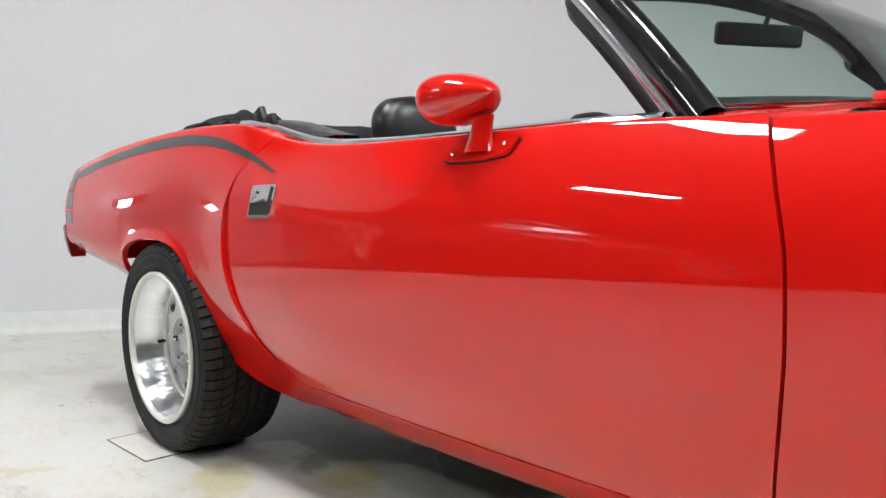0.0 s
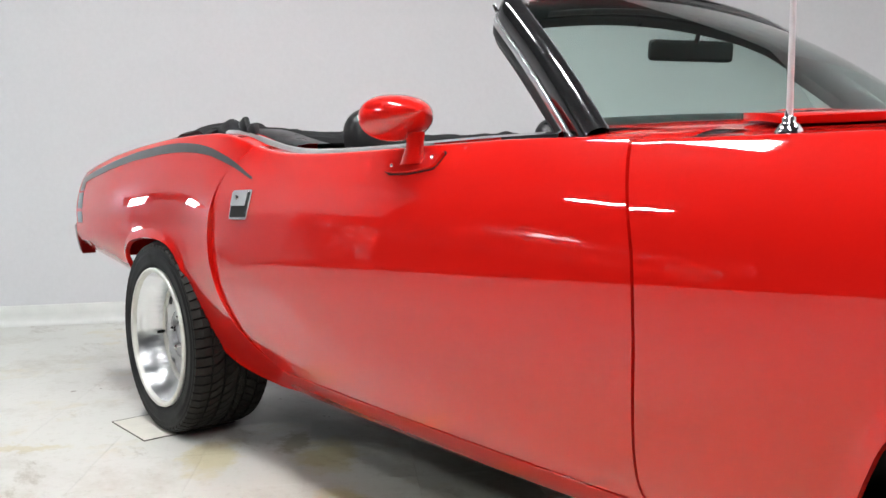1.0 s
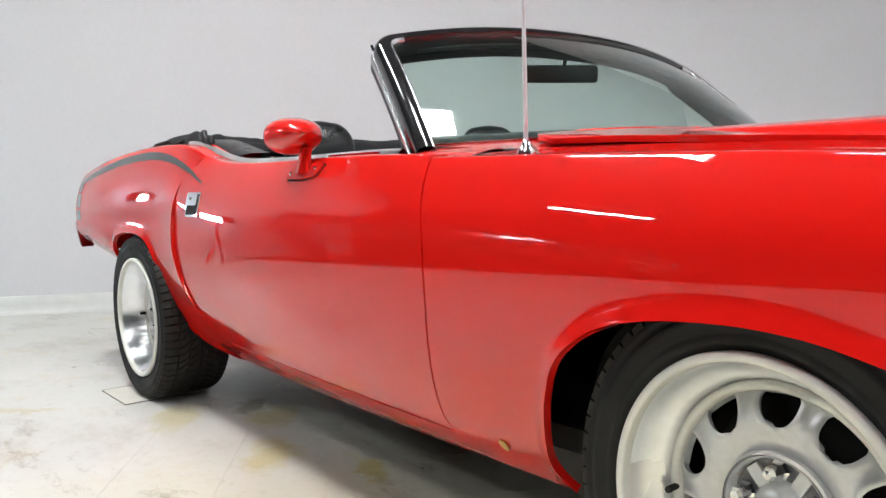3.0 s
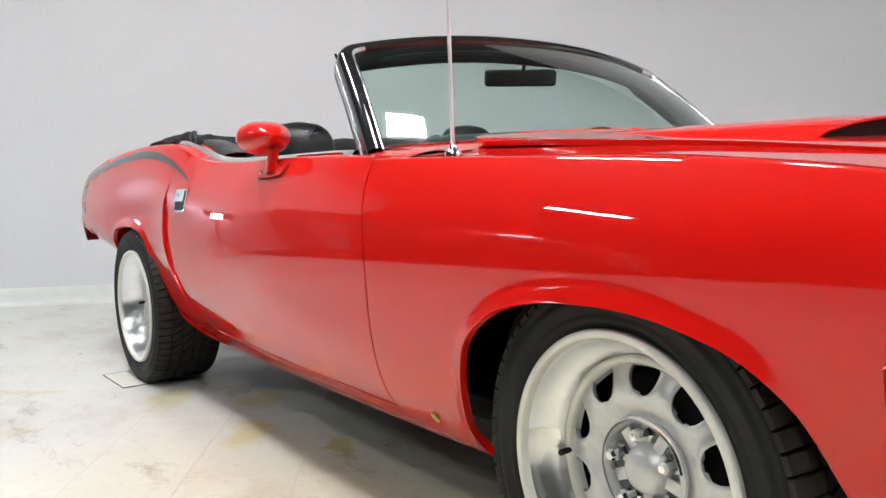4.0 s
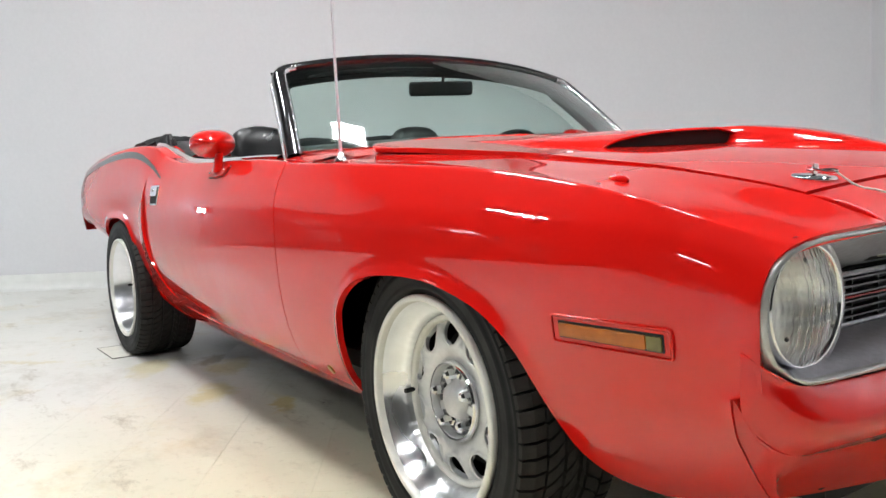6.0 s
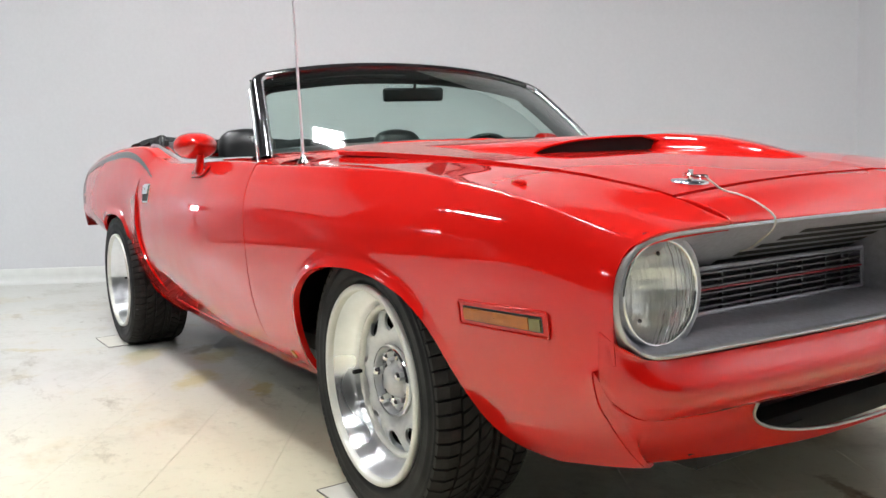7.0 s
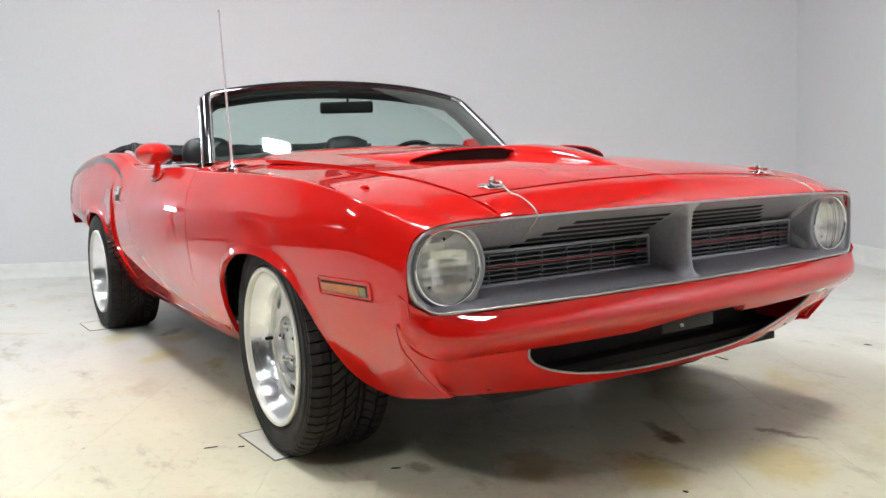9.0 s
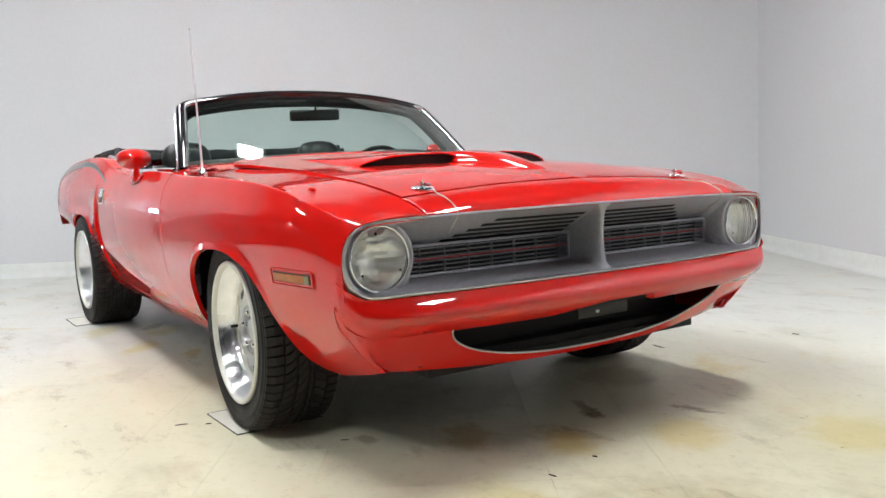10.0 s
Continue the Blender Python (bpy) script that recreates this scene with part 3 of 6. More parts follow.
# The same line carried on along the fender, as a plan of the whole front corner: half-width, x.
PLAN = rounded([(0.0, 0.846), (0.2, 0.843), (0.42, 0.834), (0.6, 0.820), (0.70, 0.806), (0.770, 0.787), (0.812, 0.765), (0.838, 0.738), (0.852, 0.705), (0.859, 0.67), (0.867, 0.62), (0.876, 0.54)], 300)
PLAN_RUN = np.r_[0, np.cumsum(np.linalg.norm(np.diff(PLAN, axis=0), axis=1))]


def run_of(s):
    """Length along the plan at a half-width."""
    return float(np.interp(abs(s), PLAN[:, 0], PLAN_RUN))


SIDE_FALL = None


def ease(v, a, b):
    k = float(np.clip((v - a) / (b - a), 0, 1))
    return k * k * (3 - 2 * k)


def skin(run, z, proud=0.0):
    """A place on the lower front of the car: run metres from the centre line along the plan, at a height; (x, half-width, z)."""
    global SIDE_FALL
    if SIDE_FALL is None:
        c = section(0.60, fender_inner(0.60))
        top = int(np.argmax(c[:, 1]))
        SIDE_FALL = (c[:top, 1], c[:top, 0] - np.interp(0.46, c[:top, 1], c[:top, 0]))
    p = np.array([np.interp(run, PLAN_RUN, PLAN[:, k]) for k in (0, 1)])
    q = np.array([np.interp(run + 0.004, PLAN_RUN, PLAN[:, k]) for k in (0, 1)]) - np.array([np.interp(run - 0.004, PLAN_RUN, PLAN[:, k]) for k in (0, 1)])
    n = np.array([-q[1], q[0]]) / np.linalg.norm(q)       # outwards: half-width, x
    if n[0] < 0:
        n = np.array([0.0, 1.0])
    s = p[0]
    if z < 0.402:
        front = -0.048 - 0.112 * ((0.402 - z) / 0.16) ** 1.2
    elif z < 0.462:
        front = -0.048 * ((0.462 - z) / 0.06) ** 1.7
    else:
        front = -max(0.0, p[1] - nose_x(min(s, 0.85))) * min(1.0, (z - 0.462) / 0.046) ** 1.5
    fall = float(np.clip(np.interp(z, *SIDE_FALL), -1, 0.006))
    g = np.clip((run - 0.70) / 0.30, 0, 1)
    if z > 0.42:
        g = np.clip((s - 0.79) / 0.06, 0, 1) * min(1.0, (z - 0.42) / 0.04) + g * (1 - min(1.0, (z - 0.42) / 0.04))
    g = g * g * (3 - 2 * g)
    d = front * (1 - g) + fall * g + proud
    if z < 0.43:      # the lower corner is rounder than the bumper above it
        d -= 0.060 * ease(run, 0.22, 0.80) * (1 - 0.45 * ease(run, 0.82, 1.0)) * ((0.43 - z) / 0.16)
    return (p[1] + n[1] * d, p[0] + n[0] * d, z)


VALANCE_RUN = run_of(0.856)        # the seam between fender and lower panel


def arch_columns(arch, start, end, step=0.03, n=70):
    """Columns for a side panel with a wheel opening in it: (x, lowest height)."""
    a = rounded(arch, n)
    a = a[np.r_[True, np.diff(a[:, 0]) > 1e-4]]
    keep = [a[0]]
    for p in a[1:]:
        if p[0] > keep[-1][0] + 0.0015:
            keep.append(p)
    a = np.array(keep)
    cols = [(x, None) for x in np.arange(start, a[0, 0] - 0.006, step)]
    if cols:
        cols.append((a[0, 0] - 0.004, None))
    cols += [(x, z) for x, z in a]
    cols += [(x, None) for x in np.arange(a[-1, 0] + step / 2, end, step)] + [(end, None)]
    return cols


def build_side(side):
    flip = side > 0
    # Front fender: from the door's seam to the nose; its rear end follows the seam.
    cols = arch_columns(FRONT_ARCH, -0.70, 0.772)
    rows = side_rows(cols, fender_inner, side, 44)
    n = len(cols)
    base = rows[:, 0, 0].copy()
    for i in range(n):
        for j in range(44):
            x, z = base[i], rows[i, j, 2]
            if x < -0.40:
                k = (-0.40 - x) / 0.30
                rows[i, j, 0] = x + ((seam_front(z) + GAP) - (-0.70)) * k
    # towards the nose the panel runs into the edge of the grille opening
    plain = rows.copy()
    ref = rows[int(np.argmin(np.abs(base - 0.56)))]
    aim = np.zeros((44, 3))
    j0 = int(np.argmax(ref[:, 2] >= 0.505))
    run = np.r_[0, np.cumsum(np.linalg.norm(np.diff(ref[j0:, 1:], axis=0), axis=1))]
    edge = rounded(NOSE_EDGE, 80)
    er = np.linspace(0, 1, 80)
    for j in range(44):
        if j >= j0:
            t = (run[j - j0] / run[-1]) ** 1.0
            es, ez = np.interp(t, er, edge[:, 0]), np.interp(t, er, edge[:, 1])
            aim[j] = (nose_x(es) + 0.005, side * es, ez)
        else:
            z = 0.292 + (ref[j, 2] - ref[0, 2]) * (0.505 - 0.292) / (ref[j0, 2] - ref[0, 2])
            sx, ss, _ = skin(VALANCE_RUN + 0.004, z, -0.001)
            aim[j] = (sx, side * ss, z)
    for i in range(n):
        if base[i] > 0.40:
            k = max(0.0, (base[i] - 0.52) / (0.772 - 0.52))
            for j in range(44):
                xn = 0.52 + (aim[j, 0] - 0.52) * k if k > 0 else base[i]
                rows[i, j, 0] = xn
                low = 1 - ease(j, j0 - 6, j0 + 4)        # the lower part turns in sooner
                pull = k ** 2 * (1 - low) + low * float(np.clip((xn - 0.40) / (aim[j, 0] - 0.40), 0, 1)) ** 1.5
                for c in (1, 2):
                    here, end = np.interp((xn, aim[j, 0]), base, plain[:, j, c])
                    rows[i, j, c] = here + (aim[j, c] - end) * pull
    tail = base > 0.20
    for _ in range(3):
        s = rows[tail][:, :, 1]
        mid = s.copy()
        mid[1:-1] = 0.25 * s[:-2] + 0.5 * s[1:-1] + 0.25 * s[2:]
        mid[:, 1:16] = 0.25 * mid[:, 0:15] + 0.5 * mid[:, 1:16] + 0.25 * mid[:, 2:17]
        mid[-1:] = s[-1:]
        mid[:, 26:] = s[:, 26:]
        rows[tail, :, 1] = mid
    fender = thick(sheet("front_fender", rows, RED, CAR, flip=flip), 0.016, -1.0, 0.003)
    # Door
    rows = slanted(lambda z: seam_rear(z) + 0.002, lambda z: seam_front(z) - GAP, door_inner, side, lambda x: 0.288 - 0.018 * (x + 0.75))
    door = thick(sheet("door", rows, RED, CAR, flip=flip), 0.018, -1.0, 0.003)
    # Quarter panel
    cols = arch_columns(REAR_ARCH, -3.655, -1.90)
    cols = [(x, z) for x, z in cols if x < -2.05]
    rows = side_rows(cols, quarter_inner, side, 44)
    base = rows[:, 0, 0].copy()
    for i in range(len(cols)):
        for j in range(44):
            x, z = base[i], rows[i, j, 2]
            if x > -2.60:
                k = (x + 2.60) / (base[-1] + 2.60)
                rows[i, j, 0] = x + ((seam_rear(z) - REAR_GAP) - base[-1]) * k ** 1.5
    quarter = thick(sheet("quarter_panel", rows, RED, CAR, flip=flip), 0.016, -1.0, 0.003)
    # black strips added behind the two seams of the door, so the gaps look dark
    for seam, inner in ((seam_rear, quarter_inner), (seam_front, fender_inner)):
        rows = []
        for z in np.linspace(0.285, 0.955 if seam is seam_rear else 0.85, 40):
            row = []
            for dx in (-0.016, 0.0, 0.016):
                x = seam(z) + dx
                c = section_at(round(float(x), 3), inner)
                top = int(np.argmax(c[:, 1]))
                zz = min(z, c[top, 1] - 0.006)
                row.append((x, side * (float(np.interp(zz, c[:top + 1, 1], c[:top + 1, 0])) - 0.019), zz))
            rows.append(row)
        sheet("door_seal", rows, MATT, CAR, "black strip that darkens the door gap", flip=flip)
    # Sill under the door
    cols = [(x, None) for x in np.arange(-1.975, -0.68, 0.0405)]
    rows = side_rows(cols, door_inner, side, 8, upto=lambda x: 0.2845 - 0.018 * (x + 0.75))
    thick(sheet("sill", rows, RED, CAR, flip=flip), 0.012, -1.0, 0.002)
    return fender, door, quarter


def hood_z(x, s):
    """Height of the plain hood skin."""
    e = hood_edge_z(x)
    r = np.abs(s) / 0.62
    return e + (0.014 + 0.013 * np.clip((-0.15 - x) / 0.5, 0, 1) + 0.016 * np.clip((x - 0.06) / 0.22, 0, 1)) * (1 - r ** 2.2) + 0.006 * np.exp(-(s / 0.03) ** 2) * 0.4


def build_top():
    # Hood with its down-turned edges
    half = 0.624
    rows = []
    for k in np.linspace(0, 1, 60):
        row = []
        for u in np.sin(np.linspace(-math.pi / 2, math.pi / 2, 81)):
            rear = -0.770 + 0.13 * np.clip((abs(u) - 0.78) / 0.22, 0, 1) ** 2.6
            x = rear + (0.648 - rear) * k
            row.append((x + 0.012 * (1 - u * u) * np.clip((x - 0.5) / 0.15, 0, 1), u * half, hood_z(x, u * half) - 0.006 * np.clip((abs(u) - 0.95) / 0.05, 0, 1) ** 2 * np.clip((-0.45 - x) / 0.2, 0, 1)))
        rows.append(row)
    hood = thick(sheet("hood", rows, RED, CAR), 0.013, -1.0, 0.004)
    # Nose panel between the hood and the grille
    rows = []
    for k in np.linspace(0, 1, 10):
        row = []
        for u in np.linspace(-1, 1, 61):
            s = u * 0.628
            x0 = 0.655 + 0.012 * (1 - u * u)
            x1 = nose_x(s) + 0.004
            z0, z1 = hood_z(0.652, s) - 0.002, 0.716
            bulge = math.sin(k * math.pi / 2)
            row.append((x0 + (x1 - x0) * (0.5 * k + 0.5 * bulge), s, z0 + (z1 - z0) * (0.45 * k + 0.55 * (1 - math.cos(k * math.pi / 2)))))
        rows.append(row)
    thick(sheet("nose_panel", rows, RED, CAR), 0.014, -1.0, 0.003)
    # Scoops: raised shells with an open mouth, and the spine between them
    for side in (-1, 1):
        rows = []
        for k in np.linspace(0, 1, 26):
            row = []
            for v in np.linspace(0, 1, 31):
                s = 0.050 + 0.375 * v
                lip = 0.150 - 0.115 * v ** 1.4
                x = -0.62 + (lip + 0.62) * k
                h = 0.042 * (1 - v ** 4.0) ** 0.7 * (k * k * (3 - 2 * k)) ** 0.8 * (0.25 + 0.75 * min(1.0, v / 0.22) ** 0.6)
                row.append((x, side * s, hood_z(x, s) - 0.0015 + h))
            rows.append(row)
        sc = sheet("scoop", rows, RED, CAR, flip=side < 0)
        lipped = rows[-1]
        thick(sc, 0.006, -1.0, 0.002)
        # Black sheet just inside the mouth, in place of its dark depth.
        deep = [[(x - 0.012, y, hood_z(x, abs(y)) + 0.0008 + (z - hood_z(x, abs(y)) - 0.004) * f) for x, y, z in lipped] for f in (1.0, 0.0)]
        sheet("scoop_mouth", deep, MATT, sc, "matt black sheet closing the scoop opening")
    rows = []
    for k in np.linspace(0, 1, 30):
        x = -0.55 + 1.07 * k
        h = 0.044 * np.clip((x + 0.62) / 0.75, 0, 1) ** 0.9 * (1 - np.clip((x - 0.12) / 0.40, 0, 1) ** 1.25)
        w = 0.100 - 0.077 * np.clip((x - 0.10) / 0.42, 0, 1)
        prof = [(-1.25, -0.04), (-1.05, 0.12), (-0.96, 0.55), (-0.86, 0.92), (-0.7, 1.0), (0, 1.02), (0.7, 1.0), (0.86, 0.92), (0.96, 0.55), (1.05, 0.12), (1.25, -0.04)]
        rows.append([(x, u * w, hood_z(x, abs(u) * w) - 0.001 + h * q) for u, q in prof])
    sheet("hood_spine", rows, RED, CAR)
    return hood


build_side(-1)
build_side(1)
build_top()

# ---- wheels ----


def wheel(x, side, width, dish, steer=0.0, face=0.875):
    """A deep-dished slotted wheel with its tyre; side -1 is the car's right."""
    R, RIM, Z = 0.327, 0.231, 0.327
    w = tagged(new("wheel"), "")
    w.parent = CAR
    # local frame: the wheel's outer face looks along +h
    def place(rows):
        return [[(x + p[0], side * (face + p[1]), Z + p[2]) for p in row] for row in rows]
    fl = side > 0
    tyre = [(RIM - 0.012, -0.022), (RIM + 0.004, -0.010), (RIM + 0.014, -0.004), (RIM + 0.020, 0.001), (RIM + 0.026, -0.002), (RIM + 0.03, -0.001), (RIM + 0.046, -0.001), (RIM + 0.052, 0.001), (RIM + 0.056, -0.002), (RIM + 0.066, -0.004), (RIM + 0.072, -0.001), (RIM + 0.076, -0.006), (RIM + 0.081, -0.013), (R - 0.016, -0.026), (R - 0.011, -0.06),
            (R - 0.011, -width + 0.06), (R - 0.010, -width + 0.04), (RIM + 0.066, -width + 0.006), (RIM + 0.03, -width + 0.001), (RIM, -width + 0.02), (RIM - 0.012, -width + 0.03)]
    t = sheet("tyre", place(lathe(tyre, 96)), RUBBER, w, "black low-profile tyre", wrap_n=True, flip=not fl)
    # tread blocks in ribs, the outer ones lapping over the shoulder
    verts, faces = [], []
    # each rib: from, to, blocks round the tyre, sweep of a block across the rib, cuts in a block
    ribs = [(-0.004, -0.052, 66, 0.12, 1), (-0.058, -0.094, 66, 0.75, 1), (-0.102, -width / 2 - 0.006, 58, 0.95, 1), (-width / 2 - 0.016, -width + 0.100, 58, -0.9, 1), (-width + 0.092, -width + 0.056, 66, -0.7, 1), (-width + 0.050, -width + 0.012, 66, -0.1, 1)]
    for h0, h1, count, sweep, cuts in ribs:
        for k in range(count * cuts):
            a0 = 2 * math.pi * (k // cuts + (k % cuts) / cuts + 0.04) / count
            a1 = a0 + 2 * math.pi * (1 / cuts - 0.12) / count
            rows = []
            for f in (0.0, 0.5, 1.0):
                h = h0 + (h1 - h0) * f
                sh = sweep * (f ** 1.6) * 2 * math.pi / count
                edge = min(-h, h + width)
                drop = 0.016 * max(0.0, 1 - edge / 0.030) ** 2
                rows.append([(x + r * math.cos(a), side * (face + h), Z + r * math.sin(a)) for r, a in ((R - 0.012 - drop, a0 + sh), (R - drop, a0 + sh + 0.004), (R - drop, a1 + sh - 0.004), (R - 0.012 - drop, a1 + sh))])
            b = len(verts)
            verts += [p for row in rows for p in row]
            quads = [(i * 4 + j, i * 4 + j + 1, i * 4 + j + 5, i * 4 + j + 4) for i in range(2) for j in range(3)] + [(0, 3, 2, 1), (8, 9, 10, 11)]
            faces += [tuple(b + i for i in (f if side < 0 else f[::-1])) for f in quads]
    link("tread", verts, faces, TREAD, t, "brown-black worn tread blocks", smooth=False)
    # rim: lip and barrel
    lip = [(RIM - 0.004, -0.020), (RIM + 0.004, -0.010), (RIM + 0.005, -0.001), (RIM + 0.003, 0.003), (RIM - 0.001, 0.004), (RIM - 0.008, 0.0038), (RIM - 0.010, 0.001), (RIM - 0.012, -0.012)]
    sheet("rim_lip", place(lathe(lip, 96)), LIP, w, wrap_n=True, flip=not fl)
    barrel = [(RIM - 0.012, -0.012), (RIM - 0.016, -0.02), (RIM - 0.024, -0.05), (RIM - 0.035, -0.055), (RIM - 0.040, -dish + 0.02), (RIM - 0.045, -dish + 0.004), (RIM - 0.047, -dish - 0.012)]
    ring_rows = lathe(barrel, 480)
    for k, row in enumerate(ring_rows):
        f = 1 + (0.0022 + 0.0013 * math.sin(k * 0.071)) * math.cos(2 * math.pi * k / 480 * 58 + 1.5 * math.sin(k * 0.039))
        ring_rows[k] = row[:3] + [(p[0] * f, p[1], p[2] * f) for p in row[3:]]
    sheet("barrel", place(ring_rows), POLISH, w, "polished deep-dish barrel", wrap_n=True, flip=not fl)
    ring = [(RIM - 0.044, -dish - 0.004), (RIM - 0.047, -dish + 0.012), (RIM - 0.054, -dish + 0.015), (RIM - 0.060, -dish + 0.008), (RIM - 0.062, -dish - 0.006)]
    sheet("trim_ring", place(lathe(ring, 96)), LIP, w, wrap_n=True, flip=not fl)
    # slotted disc
    r_out, r_in = RIM - 0.056, 0.083
    slots, per = 10, 28
    cut0, cut1 = 0.43, 0.95
    radii = sorted(set(np.round(np.r_[np.linspace(0, cut0, 12), np.linspace(cut0, cut1, 18), np.linspace(cut1, 1, 5)], 5)))
    radii = [r_in + (r_out - r_in) * u for u in radii]
    verts, faces = [], []
    steps = slots * per
    m = len(radii)

    def depth(r):
        u = (r - r_in) / (r_out - r_in)
        return -dish - 0.004 + 0.020 * math.sin(math.pi * min(1, u * 0.9 + 0.1)) ** 0.8

    def half_slot(u):
        """Half the width of a slot, as a share of the pitch: round at its inner end, widest outside."""
        v = float(np.clip((u - cut0) / (cut1 - cut0), 0, 1))
        return 0.02 + 0.285 * math.sqrt(1 - (1 - min(1.0, v / 0.62)) ** 2) * (1 - 0.25 * max(0.0, (v - 0.8) / 0.2) ** 2)
    for k in range(steps):
        q = (k % per) / per - 0.5
        for r in radii:
            u = (r - r_in) / (r_out - r_in)
            hs = half_slot(u)
            ph = q * hs / 0.25 if abs(q) <= 0.25 else math.copysign(hs + (abs(q) - 0.25) * (0.5 - hs) / 0.25, q)
            a = 2 * math.pi * ((k // per) + 0.5 + ph) / slots
            # pressed lip round each slot
            away = math.hypot(max(0.0, (abs(ph) - hs) * 2 * math.pi * r / slots), max(0.0, (cut0 - u) * (r_out - r_in)))
            lip = 0.0030 * math.exp(-((away - 0.006) / 0.006) ** 2)
            verts.append((x + r * math.cos(a), side * (face + depth(r) + lip), Z + r * math.sin(a)))
    for k in range(steps):
        for j in range(m - 1):
            q = ((k % per) + 0.5) / per - 0.5
            u = (0.5 * (radii[j] + radii[j + 1]) - r_in) / (r_out - r_in)
            if abs(q) < 0.25 and cut0 < u < cut1:
                continue
            f = (k * m + j, ((k + 1) % steps) * m + j, ((k + 1) % steps) * m + j + 1, k * m + j + 1)
            faces.append(f if side > 0 else f[::-1])
    disc = link("slotted_disc", verts, faces, SILVER, w, "silver slotted wheel centre")
    thick(disc, 0.010, -1.0, 0.0025)
    # hub: raised ring, cone and five lug nuts
    hub = [(0.086, -dish - 0.004), (0.084, -dish + 0.018), (0.080, -dish + 0.021), (0.077, -dish + 0.017), (0.074, -dish - 0.004), (0.050, -dish - 0.010), (0.042, -dish + 0.004), (0.034, -dish + 0.020), (0.026, -dish + 0.024), (0.0, -dish + 0.025)]
    h = sheet("hub", place(lathe(hub, 60)), SILVER, w, wrap_n=True, flip=not fl)
    sharp(h, 40)
    bead = [(0.0865, -dish + 0.010), (0.089, -dish + 0.013), (0.0865, -dish + 0.018), (0.083, -dish + 0.022)]
    sheet("hub_bead", place(lathe(bead, 60)), CHROME, w, wrap_n=True, flip=not fl)
    # Dark ring laid on the silver hub floor to make the recess look deep.
    well = [(0.0745, -dish + 0.002), (0.062, -dish - 0.001), (0.046, -dish + 0.001)]
    sheet("hub_well", place(lathe(well, 60)), BAR, w, "dark ring that darkens the recess round the lug nuts", wrap_n=True, flip=not fl)
    for k in range(5):
        a = 2 * math.pi * (k + 0.3) / 5
        cx, cz = 0.058 * math.cos(a), 0.058 * math.sin(a)
        nut = [(0.0, -dish + 0.034), (0.007, -dish + 0.033), (0.011, -dish + 0.027), (0.0115, -dish + 0.006), (0.016, -dish + 0.003), (0.016, -dish - 0.008)]
        rows = lathe(nut, 6)
        rows = [[(p[0] + cx, p[1], p[2] + cz) for p in row] for row in rows]
        sheet("lug_nut", place(rows), CHROME, w, "chrome lug nut", wrap_n=True, flip=fl, smooth=False)
    for k in range(5):
        a = 2 * math.pi * (k + 0.8) / 5
        web = [(0.030, 0.010), (0.072, 0.010), (0.072, -0.010), (0.030, -0.010)]
        pts = []
        for lift in (-0.008, 0.006):
            for r, q in web:
                pts.append((x + r * math.cos(a) - q * math.sin(a), side * (face - dish + lift), Z + r * math.sin(a) + q * math.cos(a)))
        fs = [(4, 5, 6, 7), (0, 1, 5, 4), (1, 2, 6, 5), (2, 3, 7, 6), (3, 0, 4, 7)]
        ob = link("hub_rib", pts, [f if side > 0 else f[::-1] for f in fs], SILVER, w, smooth=False)
    # valve
    a = math.pi * (1.02 if side < 0 else 0.1)
    vx, vz = (RIM - 0.052) * math.cos(a), (RIM - 0.052) * math.sin(a)
    tube("valve", [(x + vx, side * (face - dish - 0.01), Z + vz), (x + vx * 0.97, side * (face - dish + 0.034), Z + vz * 0.97)], 0.0055, MATT, w)
    # brake drum behind the slots
    drum = [(0.0, -dish - 0.05), (0.15, -dish - 0.05), (0.155, -dish - 0.06), (0.155, -dish - 0.10)]
    sheet("brake_drum", place(lathe(drum, 40)), MATT, w, wrap_n=True, flip=not fl)
    turn = Matrix.Translation((x, side * 0.78, Z)) @ pose(0, 0, 0, 0, 0, steer) @ Matrix.Translation((-x, -side * 0.78, -Z))
    for o in w.children_recursive:
        o.data.transform(turn)
    return w


for wx in (-0.039, -2.735):
    for sd in (-1, 1):
        wheel(wx, sd, 0.27 if wx < -1 else 0.25, 0.105 if wx < -1 else 0.080, 0.0 if wx < -1 else -2.5, 0.840 if wx < -1 else 0.875)


def wheel_house(x, side, r0):
    rows = []
    for k in range(25):
        a = math.pi * (-0.05 + 1.12 * k / 24) if x < -1 else math.pi * (-0.02 + 1.04 * k / 24)
        rows.append([(x + r0 * math.cos(a), side * s, 0.333 + r0 * 0.86 * math.sin(a)) for s in ((0.80 if x < -1 else 0.86) - 0.07 * abs(math.cos(a)) ** 5, 0.55)] + [(x + 0.02 * math.cos(a), side * 0.55, 0.333 + 0.02 * math.sin(a))])
    sheet("wheel_house", rows, MATT, CAR, "matt black wheel housing", smooth=False)


for sd in (-1, 1):
    wheel_house(-0.03, sd, 0.365)
    wheel_house(-2.735, sd, 0.375)

# ---- inner structure, so that seams and openings look into the dark ----
box("engine_bay", (0.80, 1.06, 0.42), (0.14, 0, 0.55), MATT, CAR, "dark engine bay behind the grille")
box("underbody", (1.50, 1.34, 0.05), (-1.18, 0, 0.285), MATT, CAR, "dark underbody")
# These two are unseen, added to keep light off the floor under the nose.
box("front_underbody", (1.05, 1.12, 0.03), (0.12, 0, 0.262), MATT, CAR, "dark underside of the engine bay")
box("valance_backing", (0.28, 1.20, 0.02), (0.52, 0, 0.298), MATT, CAR, "unseen dark panel blocking light behind the lower front")
